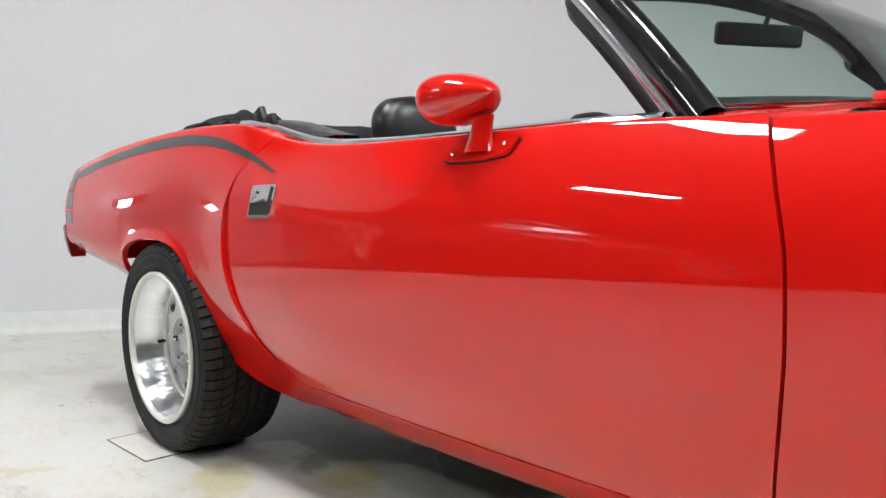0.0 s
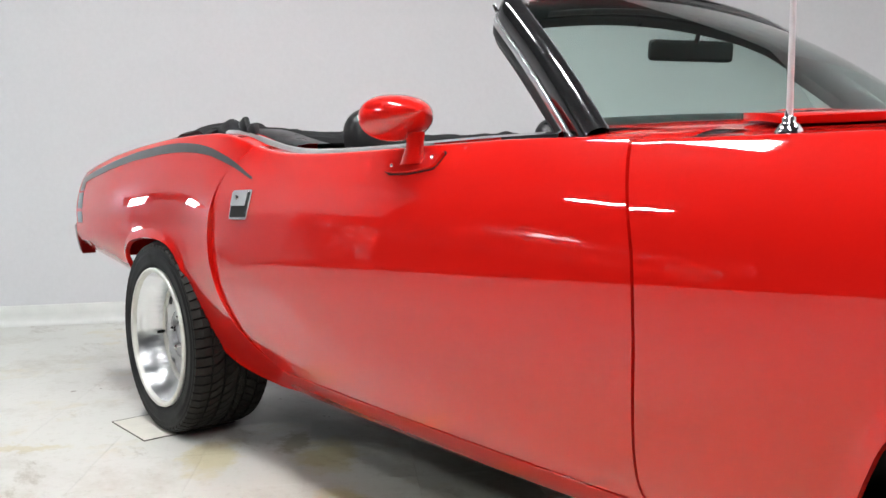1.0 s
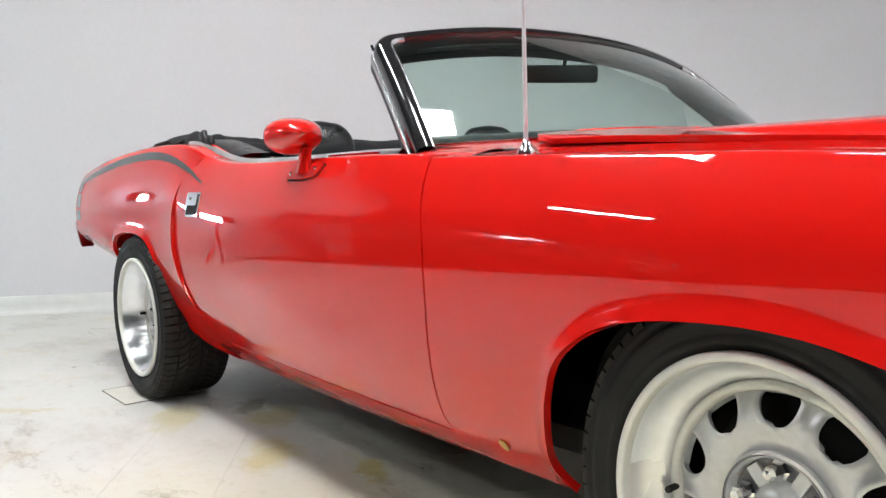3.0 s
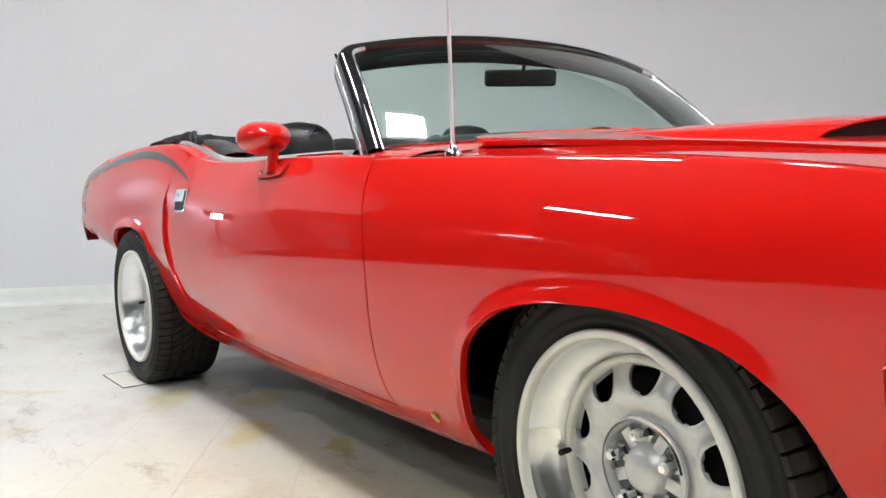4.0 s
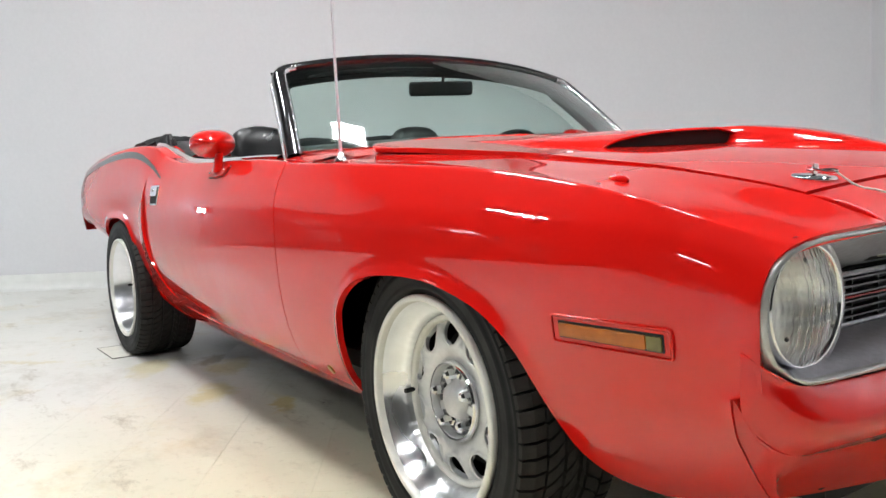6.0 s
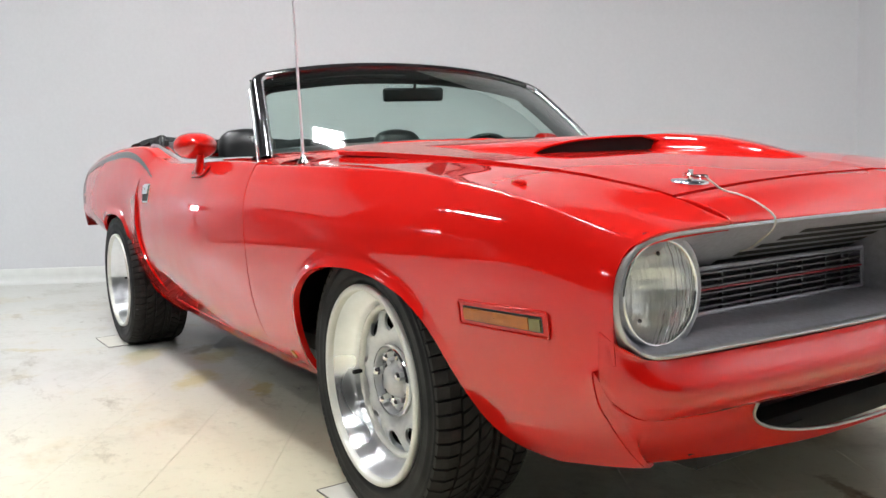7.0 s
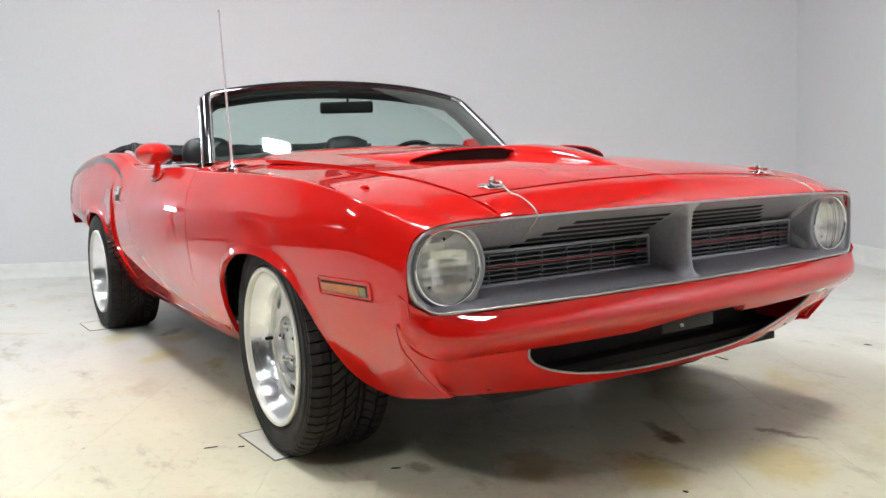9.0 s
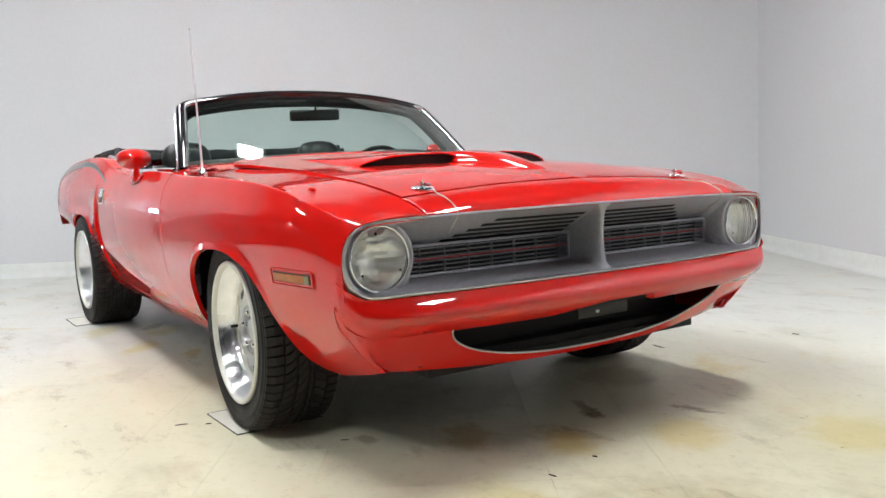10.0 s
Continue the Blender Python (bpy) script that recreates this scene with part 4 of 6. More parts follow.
box("trunk_floor", (1.30, 1.06, 0.10), (-2.95, 0, 0.46), MATT, CAR, "dark trunk floor")
box("firewall", (0.04, 1.40, 0.55), (-0.90, 0, 0.56), MATT, CAR, "dark firewall under the cowl")


def side_point(x, z, side, out=0.0, which=door_inner):
    """A place on the side of the car at x and height z, out metres proud of it."""
    c = section_at(round(float(x), 3), which)
    top = int(np.argmax(c[:, 1]))
    s = np.interp(z, c[:top + 1, 1], c[:top + 1, 0])
    e = 0.004
    slope = (np.interp(z + e, c[:top + 1, 1], c[:top + 1, 0]) - np.interp(z - e, c[:top + 1, 1], c[:top + 1, 0])) / (2 * e)
    s = float(flare(float(x), np.array([s]), np.array([z]))[0])
    n = np.array([1.0, -slope]) / math.hypot(1, slope)
    return Vector((x, side * (s + n[0] * out), z + n[1] * out))


def side_patch(name, outline, side, out, mat, parent, label="", depth=0.003, which=door_inner, inset=1.0):
    """A thin plate that follows the side of the car; outline is a list of (x, z)."""
    cx, cz = sum(p[0] for p in outline) / len(outline), sum(p[1] for p in outline) / len(outline)
    rows = []
    for k in (1.0, 0.66, 0.33, 0.02):
        rows.append([side_point(cx + (x - cx) * k, cz + (z - cz) * k, side, out, which) for x, z in outline])
    rows.insert(0, [side_point(x, z, side, out - depth, which) for x, z in outline])
    return sharp(sheet(name, rows, mat, parent, label, wrap_m=True, flip=side > 0), 40)


def round_rect(x0, x1, z0, z1, r, n=5, slant=0.0):
    pts = []
    for cx, cz, a0 in ((x1 - r, z1 - r, 0), (x0 + r, z1 - r, 90), (x0 + r, z0 + r, 180), (x1 - r, z0 + r, 270)):
        for k in range(n + 1):
            a = radians(a0 + 90 * k / n)
            x, z = cx + r * math.cos(a), cz + r * math.sin(a)
            pts.append((x + slant * (z - z0), z))
    return pts


# ---- front end ----
OPEN_TOP, OPEN_LOW, OPEN_HALF = 0.710, 0.514, 0.850


def opening(n=12):
    """The outline of the grille opening as (s, z), once round."""
    pts = []
    half = [(0.0, OPEN_TOP + 0.004), (0.2, OPEN_TOP + 0.004), (0.45, OPEN_TOP + 0.002), (0.65, OPEN_TOP - 0.002), (0.75, OPEN_TOP - 0.006), (0.797, OPEN_TOP - 0.014), (0.828, OPEN_TOP - 0.034), (0.844, OPEN_TOP - 0.075), (0.847, OPEN_TOP - 0.115),
            (0.842, OPEN_LOW + 0.045), (0.830, OPEN_LOW + 0.020), (0.807, OPEN_LOW + 0.004), (0.77, OPEN_LOW - 0.002), (0.65, OPEN_LOW - 0.002), (0.45, OPEN_LOW - 0.003), (0.2, OPEN_LOW - 0.004), (0.0, OPEN_LOW - 0.004)]
    r = rounded(half, 70)
    return [tuple(p) for p in r] + [(-s, z) for s, z in r[::-1]][1:-1]


def nose_p(s, z, back=0.0):
    return Vector((nose_x(s) - back, s, z))


def build_front():
    ring = opening()
    grille = tagged(new("grille"), "")
    grille.parent = CAR
    # bright outline: a flattened band round the opening
    rows = []
    prof = [(-0.004, 0.003), (-0.0025, 0.006), (0.001, 0.007), (0.0035, 0.004), (0.004, -0.012), (-0.004, -0.012)]
    for i, (s, z) in enumerate(ring):
        a, b = ring[i - 1], ring[(i + 1) % len(ring)]
        t = Vector((b[0] - a[0], b[1] - a[1])).normalized()
        nrm = (-t.y, t.x)
        rows.append([nose_p(s + nrm[0] * -p, z + nrm[1] * -p, -q) for p, q in prof])
    sharp(sheet("grille_trim", rows, TRIM, grille, "bright metal outline of the grille opening", wrap_n=True, wrap_m=True), 40)
    # recess: floor, roof and the dark back
    ss = np.linspace(-0.845, 0.845, 61)

    def back_x(s):
        return 0.628 + 0.006 * (1 - (s / 0.8) ** 2)
    ss = np.linspace(-0.800, 0.800, 61)
    floor_rows = [[(nose_x(s) - 0.006 + (back_x(s) - nose_x(s)) * k, s, OPEN_LOW + 0.002 + 0.026 * k ** 0.8) for s in ss] for k in np.linspace(0, 1, 7)]
    sheet("grille_shelf", floor_rows, ARGENT, grille, "argent grey lower shelf", flip=True)
    roof_rows = [[(nose_x(s) - 0.006 + (back_x(s) - nose_x(s)) * k, s, OPEN_TOP - 0.001 - 0.085 * k ** 1.05) for s in ss] for k in np.linspace(0, 1, 7)]
    sheet("grille_roof", roof_rows, ARGENT, grille, "argent grey upper shelf")
    box("grille_back", (0.01, 1.44, 0.13), (0.600, 0, 0.585), MATT, grille, "matt black space behind the bars")
    # divider: narrow blade that spreads into the shelves
    rows = []
    for k in np.linspace(0, 1, 17):
        z = OPEN_LOW - 0.002 + (OPEN_TOP - OPEN_LOW + 0.004) * k
        w = 0.008 + 0.040 * max(0, (abs(k - 0.5) - 0.34) / 0.16) ** 2.2
        fx = nose_x(0) - 0.004 - 0.012 * math.sin(math.pi * k)
        rows.append([(0.61, -w - 0.022, z), (0.66, -w - 0.012, z), (0.72, -w - 0.004, z), (fx - 0.008, -w, z), (fx, -w * 0.5, z), (fx + 0.002, 0, z), (fx, w * 0.5, z), (fx - 0.008, w, z), (0.72, w + 0.004, z), (0.66, w + 0.012, z), (0.61, w + 0.022, z)])
    sheet("grille_divider", rows, ARGENT, grille, "argent grey centre divider")
    for side in (-1, 1):
        s0, s1 = 0.030, 0.618
        # frame round the bars
        loop = [(s0, 0.542), (s1, 0.542), (s1, 0.624), (s0, 0.624)]
        for (a, b), (c, d) in zip(loop, loop[1:] + loop[:1]):
            tube("bar_frame", [(0.656, side * a, b), (0.656, side * c, d)], 0.0045, ARGENT, grille, sides=6)
        for k in range(6):
            z = 0.5525 + 0.0122 * k
            if k == 3:
                box("red_line", (0.006, s1 - s0, 0.0032), (0.656, side * (s0 + s1) / 2, z - 0.0035), REDLINE, grille, "thin red accent line")
            box("grille_bar", (0.016, s1 - s0, 0.0030), (0.648, side * (s0 + s1) / 2, z + 0.001), BAR, grille)
        for k in range(7):
            box("grille_post", (0.010, 0.0032, 0.080), (0.646, side * (s0 + (s1 - s0) * (k + 0.5) / 7), 0.583), BAR, grille)
        # side wall between the bars and the headlight
        sheet("grille_end", [[(0.600 + 0.11 * k, side * (0.622 + 0.03 * k * k), z) for k in np.linspace(0, 1, 6)] for z in np.linspace(0.530, 0.680, 5)], ARGENT, grille, "argent grey end wall", flip=side > 0)
        # louvres in the upper shelf: black strips laid on it for the dark slots between
        for k in range(5):
            u = 0.30 + 0.155 * k
            rows = []
            for q, dz in ((u - 0.05, -0.0012), (u + 0.05, -0.0012)):
                rows.append([(nose_x(s) - 0.006 + (back_x(s) - nose_x(s)) * q, side * s, OPEN_TOP - 0.001 - 0.085 * q ** 1.05 + dz) for s in np.linspace(0.035, 0.50 - 0.16 * (1 - (k + 1) / 5), 12)])
            sheet("louvre_slot", rows, MATT, grille, "black strip laid on for a louvre slot", flip=side < 0)
        build_headlight(side)
    # bumper: hugs the trim, with a ridge along it, and wraps on to the fender's side
    last = run_of(0.854)

    def bumper_low(r):
        """Height of the bumper's lower edge, which sweeps up at its ends."""
        e = float(np.clip((r - last + 0.11) / 0.11, 0, 1))
        return 0.400 + 0.085 * (1 - math.sqrt(max(0.0, 1 - e ** 2.6)))
    rows = []
    for run in np.r_[-last, np.linspace(-last + 0.002, last - 0.002, 121), last]:
        r, side = abs(run), math.copysign(1, run)
        s = float(np.interp(r, PLAN_RUN, PLAN[:, 0]))
        top = float(np.interp(s, (0.0, 0.70, 0.785, 0.812, 0.830, 0.842, 0.849, 0.853), (0.505, 0.506, 0.508, 0.511, 0.520, 0.533, 0.546, 0.556)))
        low = bumper_low(r)
        y = side * s
        low += 0.024 * np.clip((y + 0.22) / 0.20, 0, 1) * np.clip((0.190 - y) / 0.012, 0, 1)
        row = []
        for f in np.linspace(0, 1, 22):
            z = top + (low - top) * f
            x, half, z = skin(r, z, 0.0020)
            if f == 0 or f == 1 or r >= last - 1e-6:
                x, half, z = skin(r, z, 0.0005)
            row.append((x, side * half, z))
        x, half, z = skin(r, low, -0.03)
        row.append((x, side * half, z + 0.002))
        rows.append(row)
    rows = np.array(rows)
    for _ in range(6):
        rows[2:-2, 1:-2] = 0.25 * rows[1:-3, 1:-2] + 0.5 * rows[2:-2, 1:-2] + 0.25 * rows[3:-1, 1:-2]
        rows[2:-2, 1:-2] = 0.2 * rows[2:-2, 0:-3] + 0.6 * rows[2:-2, 1:-2] + 0.2 * rows[2:-2, 2:-1]
    thick(sheet("front_bumper", rows, RED, CAR, "body-coloured front bumper", flip=False), 0.003, 1.0)

    # lower panel with its air inlet
    def inlet(s):
        a = abs(s) / 0.560
        return 0.402 - (0.128 * (1 - a ** 2.3) ** 0.52 if a < 1 else 0)
    spread = sorted(set(np.round(np.r_[np.linspace(0, 0.5, 26), 0.560 - 0.055 * np.linspace(1, 0, 14) ** 2, np.linspace(0.565, 0.856, 40)], 5)))
    spread = [-v for v in spread[::-1]] + spread[1:]
    rows = []
    for s in spread:
        zi, zb = max(inlet(s), bumper_low(run_of(s)) + 0.006) if abs(s) > 0.57 else inlet(s), 0.256 + 0.037 * (abs(s) / 0.835) ** 2.0
        r = run_of(s)
        row = []
        for k in np.linspace(0, 1, 12):
            x, half, z = skin(r, zi + (zb - zi) * k)
            row.append((x, math.copysign(half, s), z))
        x, half, z = skin(r, zb, -0.012)
        row.append((x, math.copysign(half, s), z + 0.004))
        rows.append(row)
    thick(sheet("front_valance", rows, RED, CAR, "body-coloured panel under the bumper"), 0.004, 1.0)
    edge = []
    for s in spread:
        if abs(s) <= 0.560:
            x, half, z = skin(run_of(s), inlet(s), 0.002)
            edge.append((x, math.copysign(half, s), z + 0.001))
    tube("inlet_trim", edge, 0.0030, TRIM, CAR, "bright edge of the air inlet", sides=8)
    box("inlet_cavity", (0.05, 1.06, 0.135), (0.575, 0, 0.352), MATT, CAR, "black space behind the air inlet")
    box("inlet_roof", (0.22, 1.30, 0.012), (0.66, 0, 0.412), MATT, CAR, "black space behind the air inlet")
    box("inlet_floor", (0.12, 0.50, 0.008), (0.60, 0, 0.288), MATT, CAR, "black space behind the air inlet")
    box("plate_bracket", (0.008, 0.21, 0.060), (0.735, 0.035, 0.392), BRACKET, CAR, "dark grey plate bracket hanging in the inlet", bevel=0.003)
    box("bracket_clip", (0.008, 0.010, 0.009), (0.741, 0.005, 0.378), HOUSING, CAR, "small white clip", bevel=0.002)


def build_headlight(side):
    cs, cz, cx = 0.742, 0.607, 0.712
    hl = tagged(new("headlight"), "")
    hl.parent = CAR

    def disc(profile, n=64):
        return [[(cx + h, side * cs + r * math.cos(2 * math.pi * k / n), cz + r * math.sin(2 * math.pi * k / n)) for r, h in profile] for k in range(n)]
    # bezel plate between the lamp and the opening's outer end
    n = 64
    rows = []
    for k in range(n):
        a = 2 * math.pi * k / n
        ca, sa = math.cos(a), math.sin(a)
        out = 1.0
        lim_s = (0.839 - cs) if ca * side > 0 else (cs - 0.628)
        lim_u, lim_d = OPEN_TOP - 0.004 - cz, cz - OPEN_LOW - 0.002
        p = 5.0
        r = (abs(ca / lim_s) ** p + abs(sa / (lim_u if sa > 0 else lim_d)) ** p) ** (-1 / p)
        r = max(r, 0.0935)
        s = side * cs + r * ca
        fx = nose_x(s) - 0.010 if ca * side > -0.2 else nose_x(s) - 0.016
        if ca * side < 0:
            fx -= 0.10 * (-ca * side) ** 2.5
        rows.append([(cx - 0.012, side * cs + 0.0905 * ca, cz + 0.0905 * sa), (cx + 0.004, side * cs + 0.0925 * ca, cz + 0.0925 * sa), (0.5 * (cx + 0.006 + fx), side * cs + (0.094 + 0.4 * (r - 0.093)) * ca, cz + (0.094 + 0.4 * (r - 0.093)) * sa), (fx, s, cz + r * sa)])
    sheet("bezel", rows, ARGENT, hl, "argent grey headlight surround", wrap_n=True, flip=False)
    sheet("bezel_rim", disc([(0.093, -0.03), (0.0945, 0.004), (0.099, 0.010), (0.105, 0.006), (0.109, -0.010), (0.114, -0.05)]), ARGENT, hl, "argent grey raised rim round the lamp", wrap_n=True)
    sheet("bucket", disc([(0.092, 0.0), (0.090, -0.08), (0.0, -0.08)]), MATT, hl, "black headlight bucket", wrap_n=True)
    sheet("retaining_ring", disc([(0.0885, -0.015), (0.0885, 0.010), (0.0865, 0.014), (0.083, 0.012), (0.082, 0.004)]), CHROME, hl, "chrome retaining ring", wrap_n=True)
    refl = [(0.081 * math.sin(k * math.pi / 48), 0.004 - 0.058 * math.cos(k * math.pi / 48) ** 1.4) for k in range(25)]
    bowl = disc(refl)
    bowl = [[(p[0] + (0.0012 * math.sin((p[2] - cz) * 330) + 0.0008 * math.sin((p[1] - side * cs) * 240)) * min(1.0, j / 8), p[1], p[2]) for j, p in enumerate(row)] for row in bowl]
    sheet("reflector", bowl, BOWL, hl, "silvered reflector bowl", wrap_n=True)
    # glass with pressed prism blocks
    rows = []
    for k in range(2 * n):
        a = math.pi * k / n
        row = []
        for j in range(37):
            r = 0.0835 * j / 36
            y, z = r * math.cos(a), r * math.sin(a)
            h = 0.006 + 0.020 * (1 - (r / 0.0835) ** 2)
            h += (0.0008 * math.sin(z * 230 + 0.6) + 0.0004 * math.sin(y * 460)) * min(1.0, (0.0835 - r) / 0.008)
            row.append((cx + h, side * cs + y, cz + z))
        rows.append(row)
    ob = thick(sheet("lens", rows, CLEAR, hl, "clear fluted headlight glass", wrap_n=True), 0.003, -1.0)
    ob.visible_shadow = False
    for k in range(3):
        a = radians((100, 215, 330)[k])
        ball("aim_lug", (0.003, 0.004, 0.004), (cx + 0.014, side * cs + 0.066 * math.cos(a), cz + 0.066 * math.sin(a)), MATT, hl, n=8, m=6)


build_front()


def side_marker(side):
    m = tagged(new("side_marker"), "")
    m.parent = CAR
    x0, x1, z0, z1 = 0.372, 0.599, 0.531, 0.576
    frame_pts = round_rect(x0, x1, z0, z1, 0.006, slant=0.0)
    path = [side_point(x, z, side, 0.002, fender_inner) for x, z in frame_pts]
    tube("marker_frame", path, 0.0022, RED, m, "body-coloured frame", sides=8, closed=True)
    side_patch("marker_recess", round_rect(x0 + 0.004, x1 - 0.004, z0 + 0.004, z1 - 0.004, 0.004), side, 0.0012, RED, m, "body-coloured recess", 0.001, fender_inner)
    # The gap round the lenses is a black patch, dark by colour only.
    side_patch("marker_gap", round_rect(x0 + 0.014, x1 - 0.013, z0 + 0.0085, z1 - 0.0085, 0.002), side, 0.002, MATT, m, "", 0.001, fender_inner)
    side_patch("amber_lens", round_rect(x0 + 0.017, x1 - 0.044, z0 + 0.0110, z1 - 0.0125, 0.002), side, 0.005, AMBER, m, "amber marker lens", 0.003, fender_inner)
    side_patch("clear_lens", round_rect(x1 - 0.042, x1 - 0.016, z0 + 0.0110, z1 - 0.0125, 0.002), side, 0.0045, OLIVE, m, "dull olive end of the lens", 0.003, fender_inner)


def hood_pin(side):
    x, y = 0.606, side * 0.528
    z = hood_z(x, abs(y))
    p = tagged(new("hood_pin"), "")
    p.parent = CAR
    plate = [(0.0, 0.004), (0.020, 0.004), (0.034, 0.0025), (0.037, 0.0), (0.036, -0.003)]
    rows = [[(a[0], a[1] * 0.88, a[2]) for a in row] for row in lathe(plate, 36, "z")]
    tilt = Matrix.Translation((x, y, z + 0.001)) @ pose(0, 0, 0, -side * 2.0, 7, 0)
    sheet("scuff_plate", [[tilt @ Vector(a) for a in row] for row in rows], CHROME, p, "chrome hood pin plate", wrap_n=True)
    tube("pin", [tilt @ Vector((0, 0, 0.0)), tilt @ Vector((0, 0, 0.022))], 0.0055, CHROME, p)
    loop = [tilt @ Vector((0.026 * math.cos(a) + 0.012, 0.009 * math.sin(a), 0.012 + 0.002 * math.sin(2 * a))) for a in np.linspace(0, 2 * math.pi, 20, endpoint=False)]
    tube("clip", loop, 0.0020, CHROME, p, sides=6, closed=True)
    s = abs(y)
    path = [(x + 0.035, y, z + 0.010), (x + 0.07, y - side * 0.002, hood_z(0.648, s) - 0.004), (0.715, y + side * 0.004, 0.758), (0.755, y + side * 0.008, 0.744), (0.790, y + side * 0.012, 0.722), (0.789, y + side * 0.012, 0.702), (0.765, y + side * 0.010, 0.682), (0.735, y, 0.664), (0.70, y - side * 0.02, 0.655)]
    tube("lanyard", rounded(path, 40), 0.0017, CABLE, p, "pale sleeved wire", sides=6)


def fender_indicator(side):
    x = 0.415
    z = top_z(x) + 0.001
    t = tagged(new("turn_indicator"), "")
    t.parent = CAR
    ball("indicator_body", (0.020, 0.007, 0.008), (x, side * 0.778, z + 0.003), RED, t, "body-coloured indicator housing", n=16, m=10, power=2.4)
    ball("indicator_lens", (0.003, 0.005, 0.0045), (x - 0.019, side * 0.778, z + 0.006), AMBER, t, n=10, m=8)


for sd in (-1, 1):
    side_marker(sd)
    hood_pin(sd)
    fender_indicator(sd)

# ---- cowl, windscreen and its frame ----
BASE_H, TOP_H = 0.735, 0.640


def screen_point(u, v):
    """A place on the windscreen: u from -1 to 1 across, v from 0 at the cowl to 1 at the header."""
    s = u * (BASE_H + (TOP_H - BASE_H) * v)
    x0, z0 = -0.700 - 0.215 * abs(u) ** 2.3, 0.906 - 0.018 * u * u
    x1, z1 = -1.165 - 0.045 * abs(u) ** 2.3, 1.228 - 0.058 * abs(u) ** 2.2
    bow = 0.022 * math.sin(math.pi * v) * (1 - 0.75 * u ** 4)
    return Vector((x0 + (x1 - x0) * v + bow * 0.6, s, z0 + (z1 - z0) * v + bow * 0.8))


def build_screen():
    rows = [[screen_point(u, v) for u in np.linspace(-0.985, 0.985, 45)] for v in np.linspace(0.0, 0.985, 21)]
    g = thick(sheet("windscreen", rows, GLASS, CAR, "green-tinted curved windscreen", flip=False), 0.005, -1.0)
    g.visible_shadow = False
    frame_ob = tagged(new("windscreen_frame"), "")
    frame_ob.parent = CAR
    line = [screen_point(-1.0, v) for v in np.linspace(-0.04, 0.93, 14)]
    corner = [screen_point(-1.0 + 0.05 * (1 - math.cos(a)), 0.93 + 0.07 * math.sin(a)) for a in np.linspace(0, math.pi / 2, 9)[1:]]
    head = [screen_point(u, 1.0) for u in np.linspace(-0.95, 0.0, 14)[1:]]
    half = [np.array(p) for p in line + corner + head]
    path = half + [p * (1, -1, 1) for p in half[::-1][1:]]
    path = rounded(path, 190)
    centre = np.array(screen_point(0, 0.5))
    normal_mid = Vector((0.56, 0, 0.83)).normalized()

    def sweep(profile, name, mat, label, lo=0.0, hi=1.0, deepen=1.0):
        rows = []
        n = len(path)
        for i in range(int(lo * (n - 1)), int(hi * (n - 1)) + 1):
            t = Vector(path[min(i + 1, n - 1)] - path[max(i - 1, 0)]).normalized()
            y = path[i][1]
            b = Vector((normal_mid.x, 0.20 * y / 0.7, normal_mid.z)).normalized()
            b = (b - t * b.dot(t)).normalized()
            nrm = b.cross(t)
            if nrm.dot(Vector(path[i] - centre)) < 0:
                nrm = -nrm
            post = float(np.clip((abs(y) - 0.60) / 0.03, 0, 1)) * deepen
            rows.append([Vector(path[i]) + nrm * p + b * (q if q > -0.018 else -0.018 + (q + 0.018) * (1 + 0.30 * post)) for p, q in profile])
        return sharp(sheet(name, rows, mat, frame_ob, label, wrap_m=True), 40)
    sweep([(-0.012, 0.004), (-0.010, 0.013), (0.0, 0.017), (0.012, 0.016), (0.024, 0.010), (0.031, -0.002), (0.033, -0.020), (0.030, -0.040), (0.018, -0.046), (-0.004, -0.048), (-0.016, -0.042), (-0.018, -0.015)], "frame_rail", BLACK, "gloss black windscreen frame")
    sweep([(0.031, -0.038), (0.035, -0.044), (0.034, -0.052), (0.028, -0.056), (0.026, -0.062), (0.020, -0.068), (-0.004, -0.068), (-0.012, -0.052), (-0.010, -0.040)], "frame_seal", VINYL, "black rubber seal behind the frame")
    for lo, hi in ((0.0, 0.225), (0.775, 1.0)):
        sweep([(-0.016, 0.0045), (-0.015, 0.0095), (-0.009, 0.0145), (-0.005, 0.0140), (-0.006, 0.005)], "screen_moulding", SATIN, "bright windscreen moulding", lo, hi)
        sweep([(0.031, -0.027), (0.036, -0.028), (0.0375, -0.033), (0.036, -0.038), (0.031, -0.039)], "pillar_strip", SATIN, "chrome pillar strip", lo, hi)
    for side in (-1, 1):
        top = screen_point(-1, 0.93)
        tube("latch_pin", [(top.x - 0.05, side * (abs(top.y) + 0.008), top.z + 0.004), (top.x - 0.056, side * (abs(top.y) + 0.010), top.z + 0.018)], 0.004, BLACK, frame_ob, sides=8)
    # sun visors and the inner mirror under the header
    for side in (-1, 1):
        pts = []
        for v, d in ((0.985, 0.022), (0.925, 0.020)):
            pts.append([screen_point(u * side, v) - Vector((0.03, 0, d * 0.9)) for u in np.linspace(0.08, 0.84, 14)])
        thick(sheet("sun_visor", pts, VINYL, CAR, "dark folded sun visor"), 0.012, 0.0, 0.003)
    m = tagged(new("inner_mirror"), "")
    m.parent = CAR
    box("mirror_case", (0.026, 0.246, 0.054), (-1.222, 0.018, 1.132), VINYL, m, "black mirror case", bevel=0.012, turn=(0, 8, -23), segments=3)
    tube("mirror_stem", [(-1.205, 0.015, 1.150), (-1.185, 0.010, 1.205)], 0.006, VINYL, m)
    # cowl between hood and screen
    rows = []
    for k in np.linspace(0, 1, 10):
        row = []
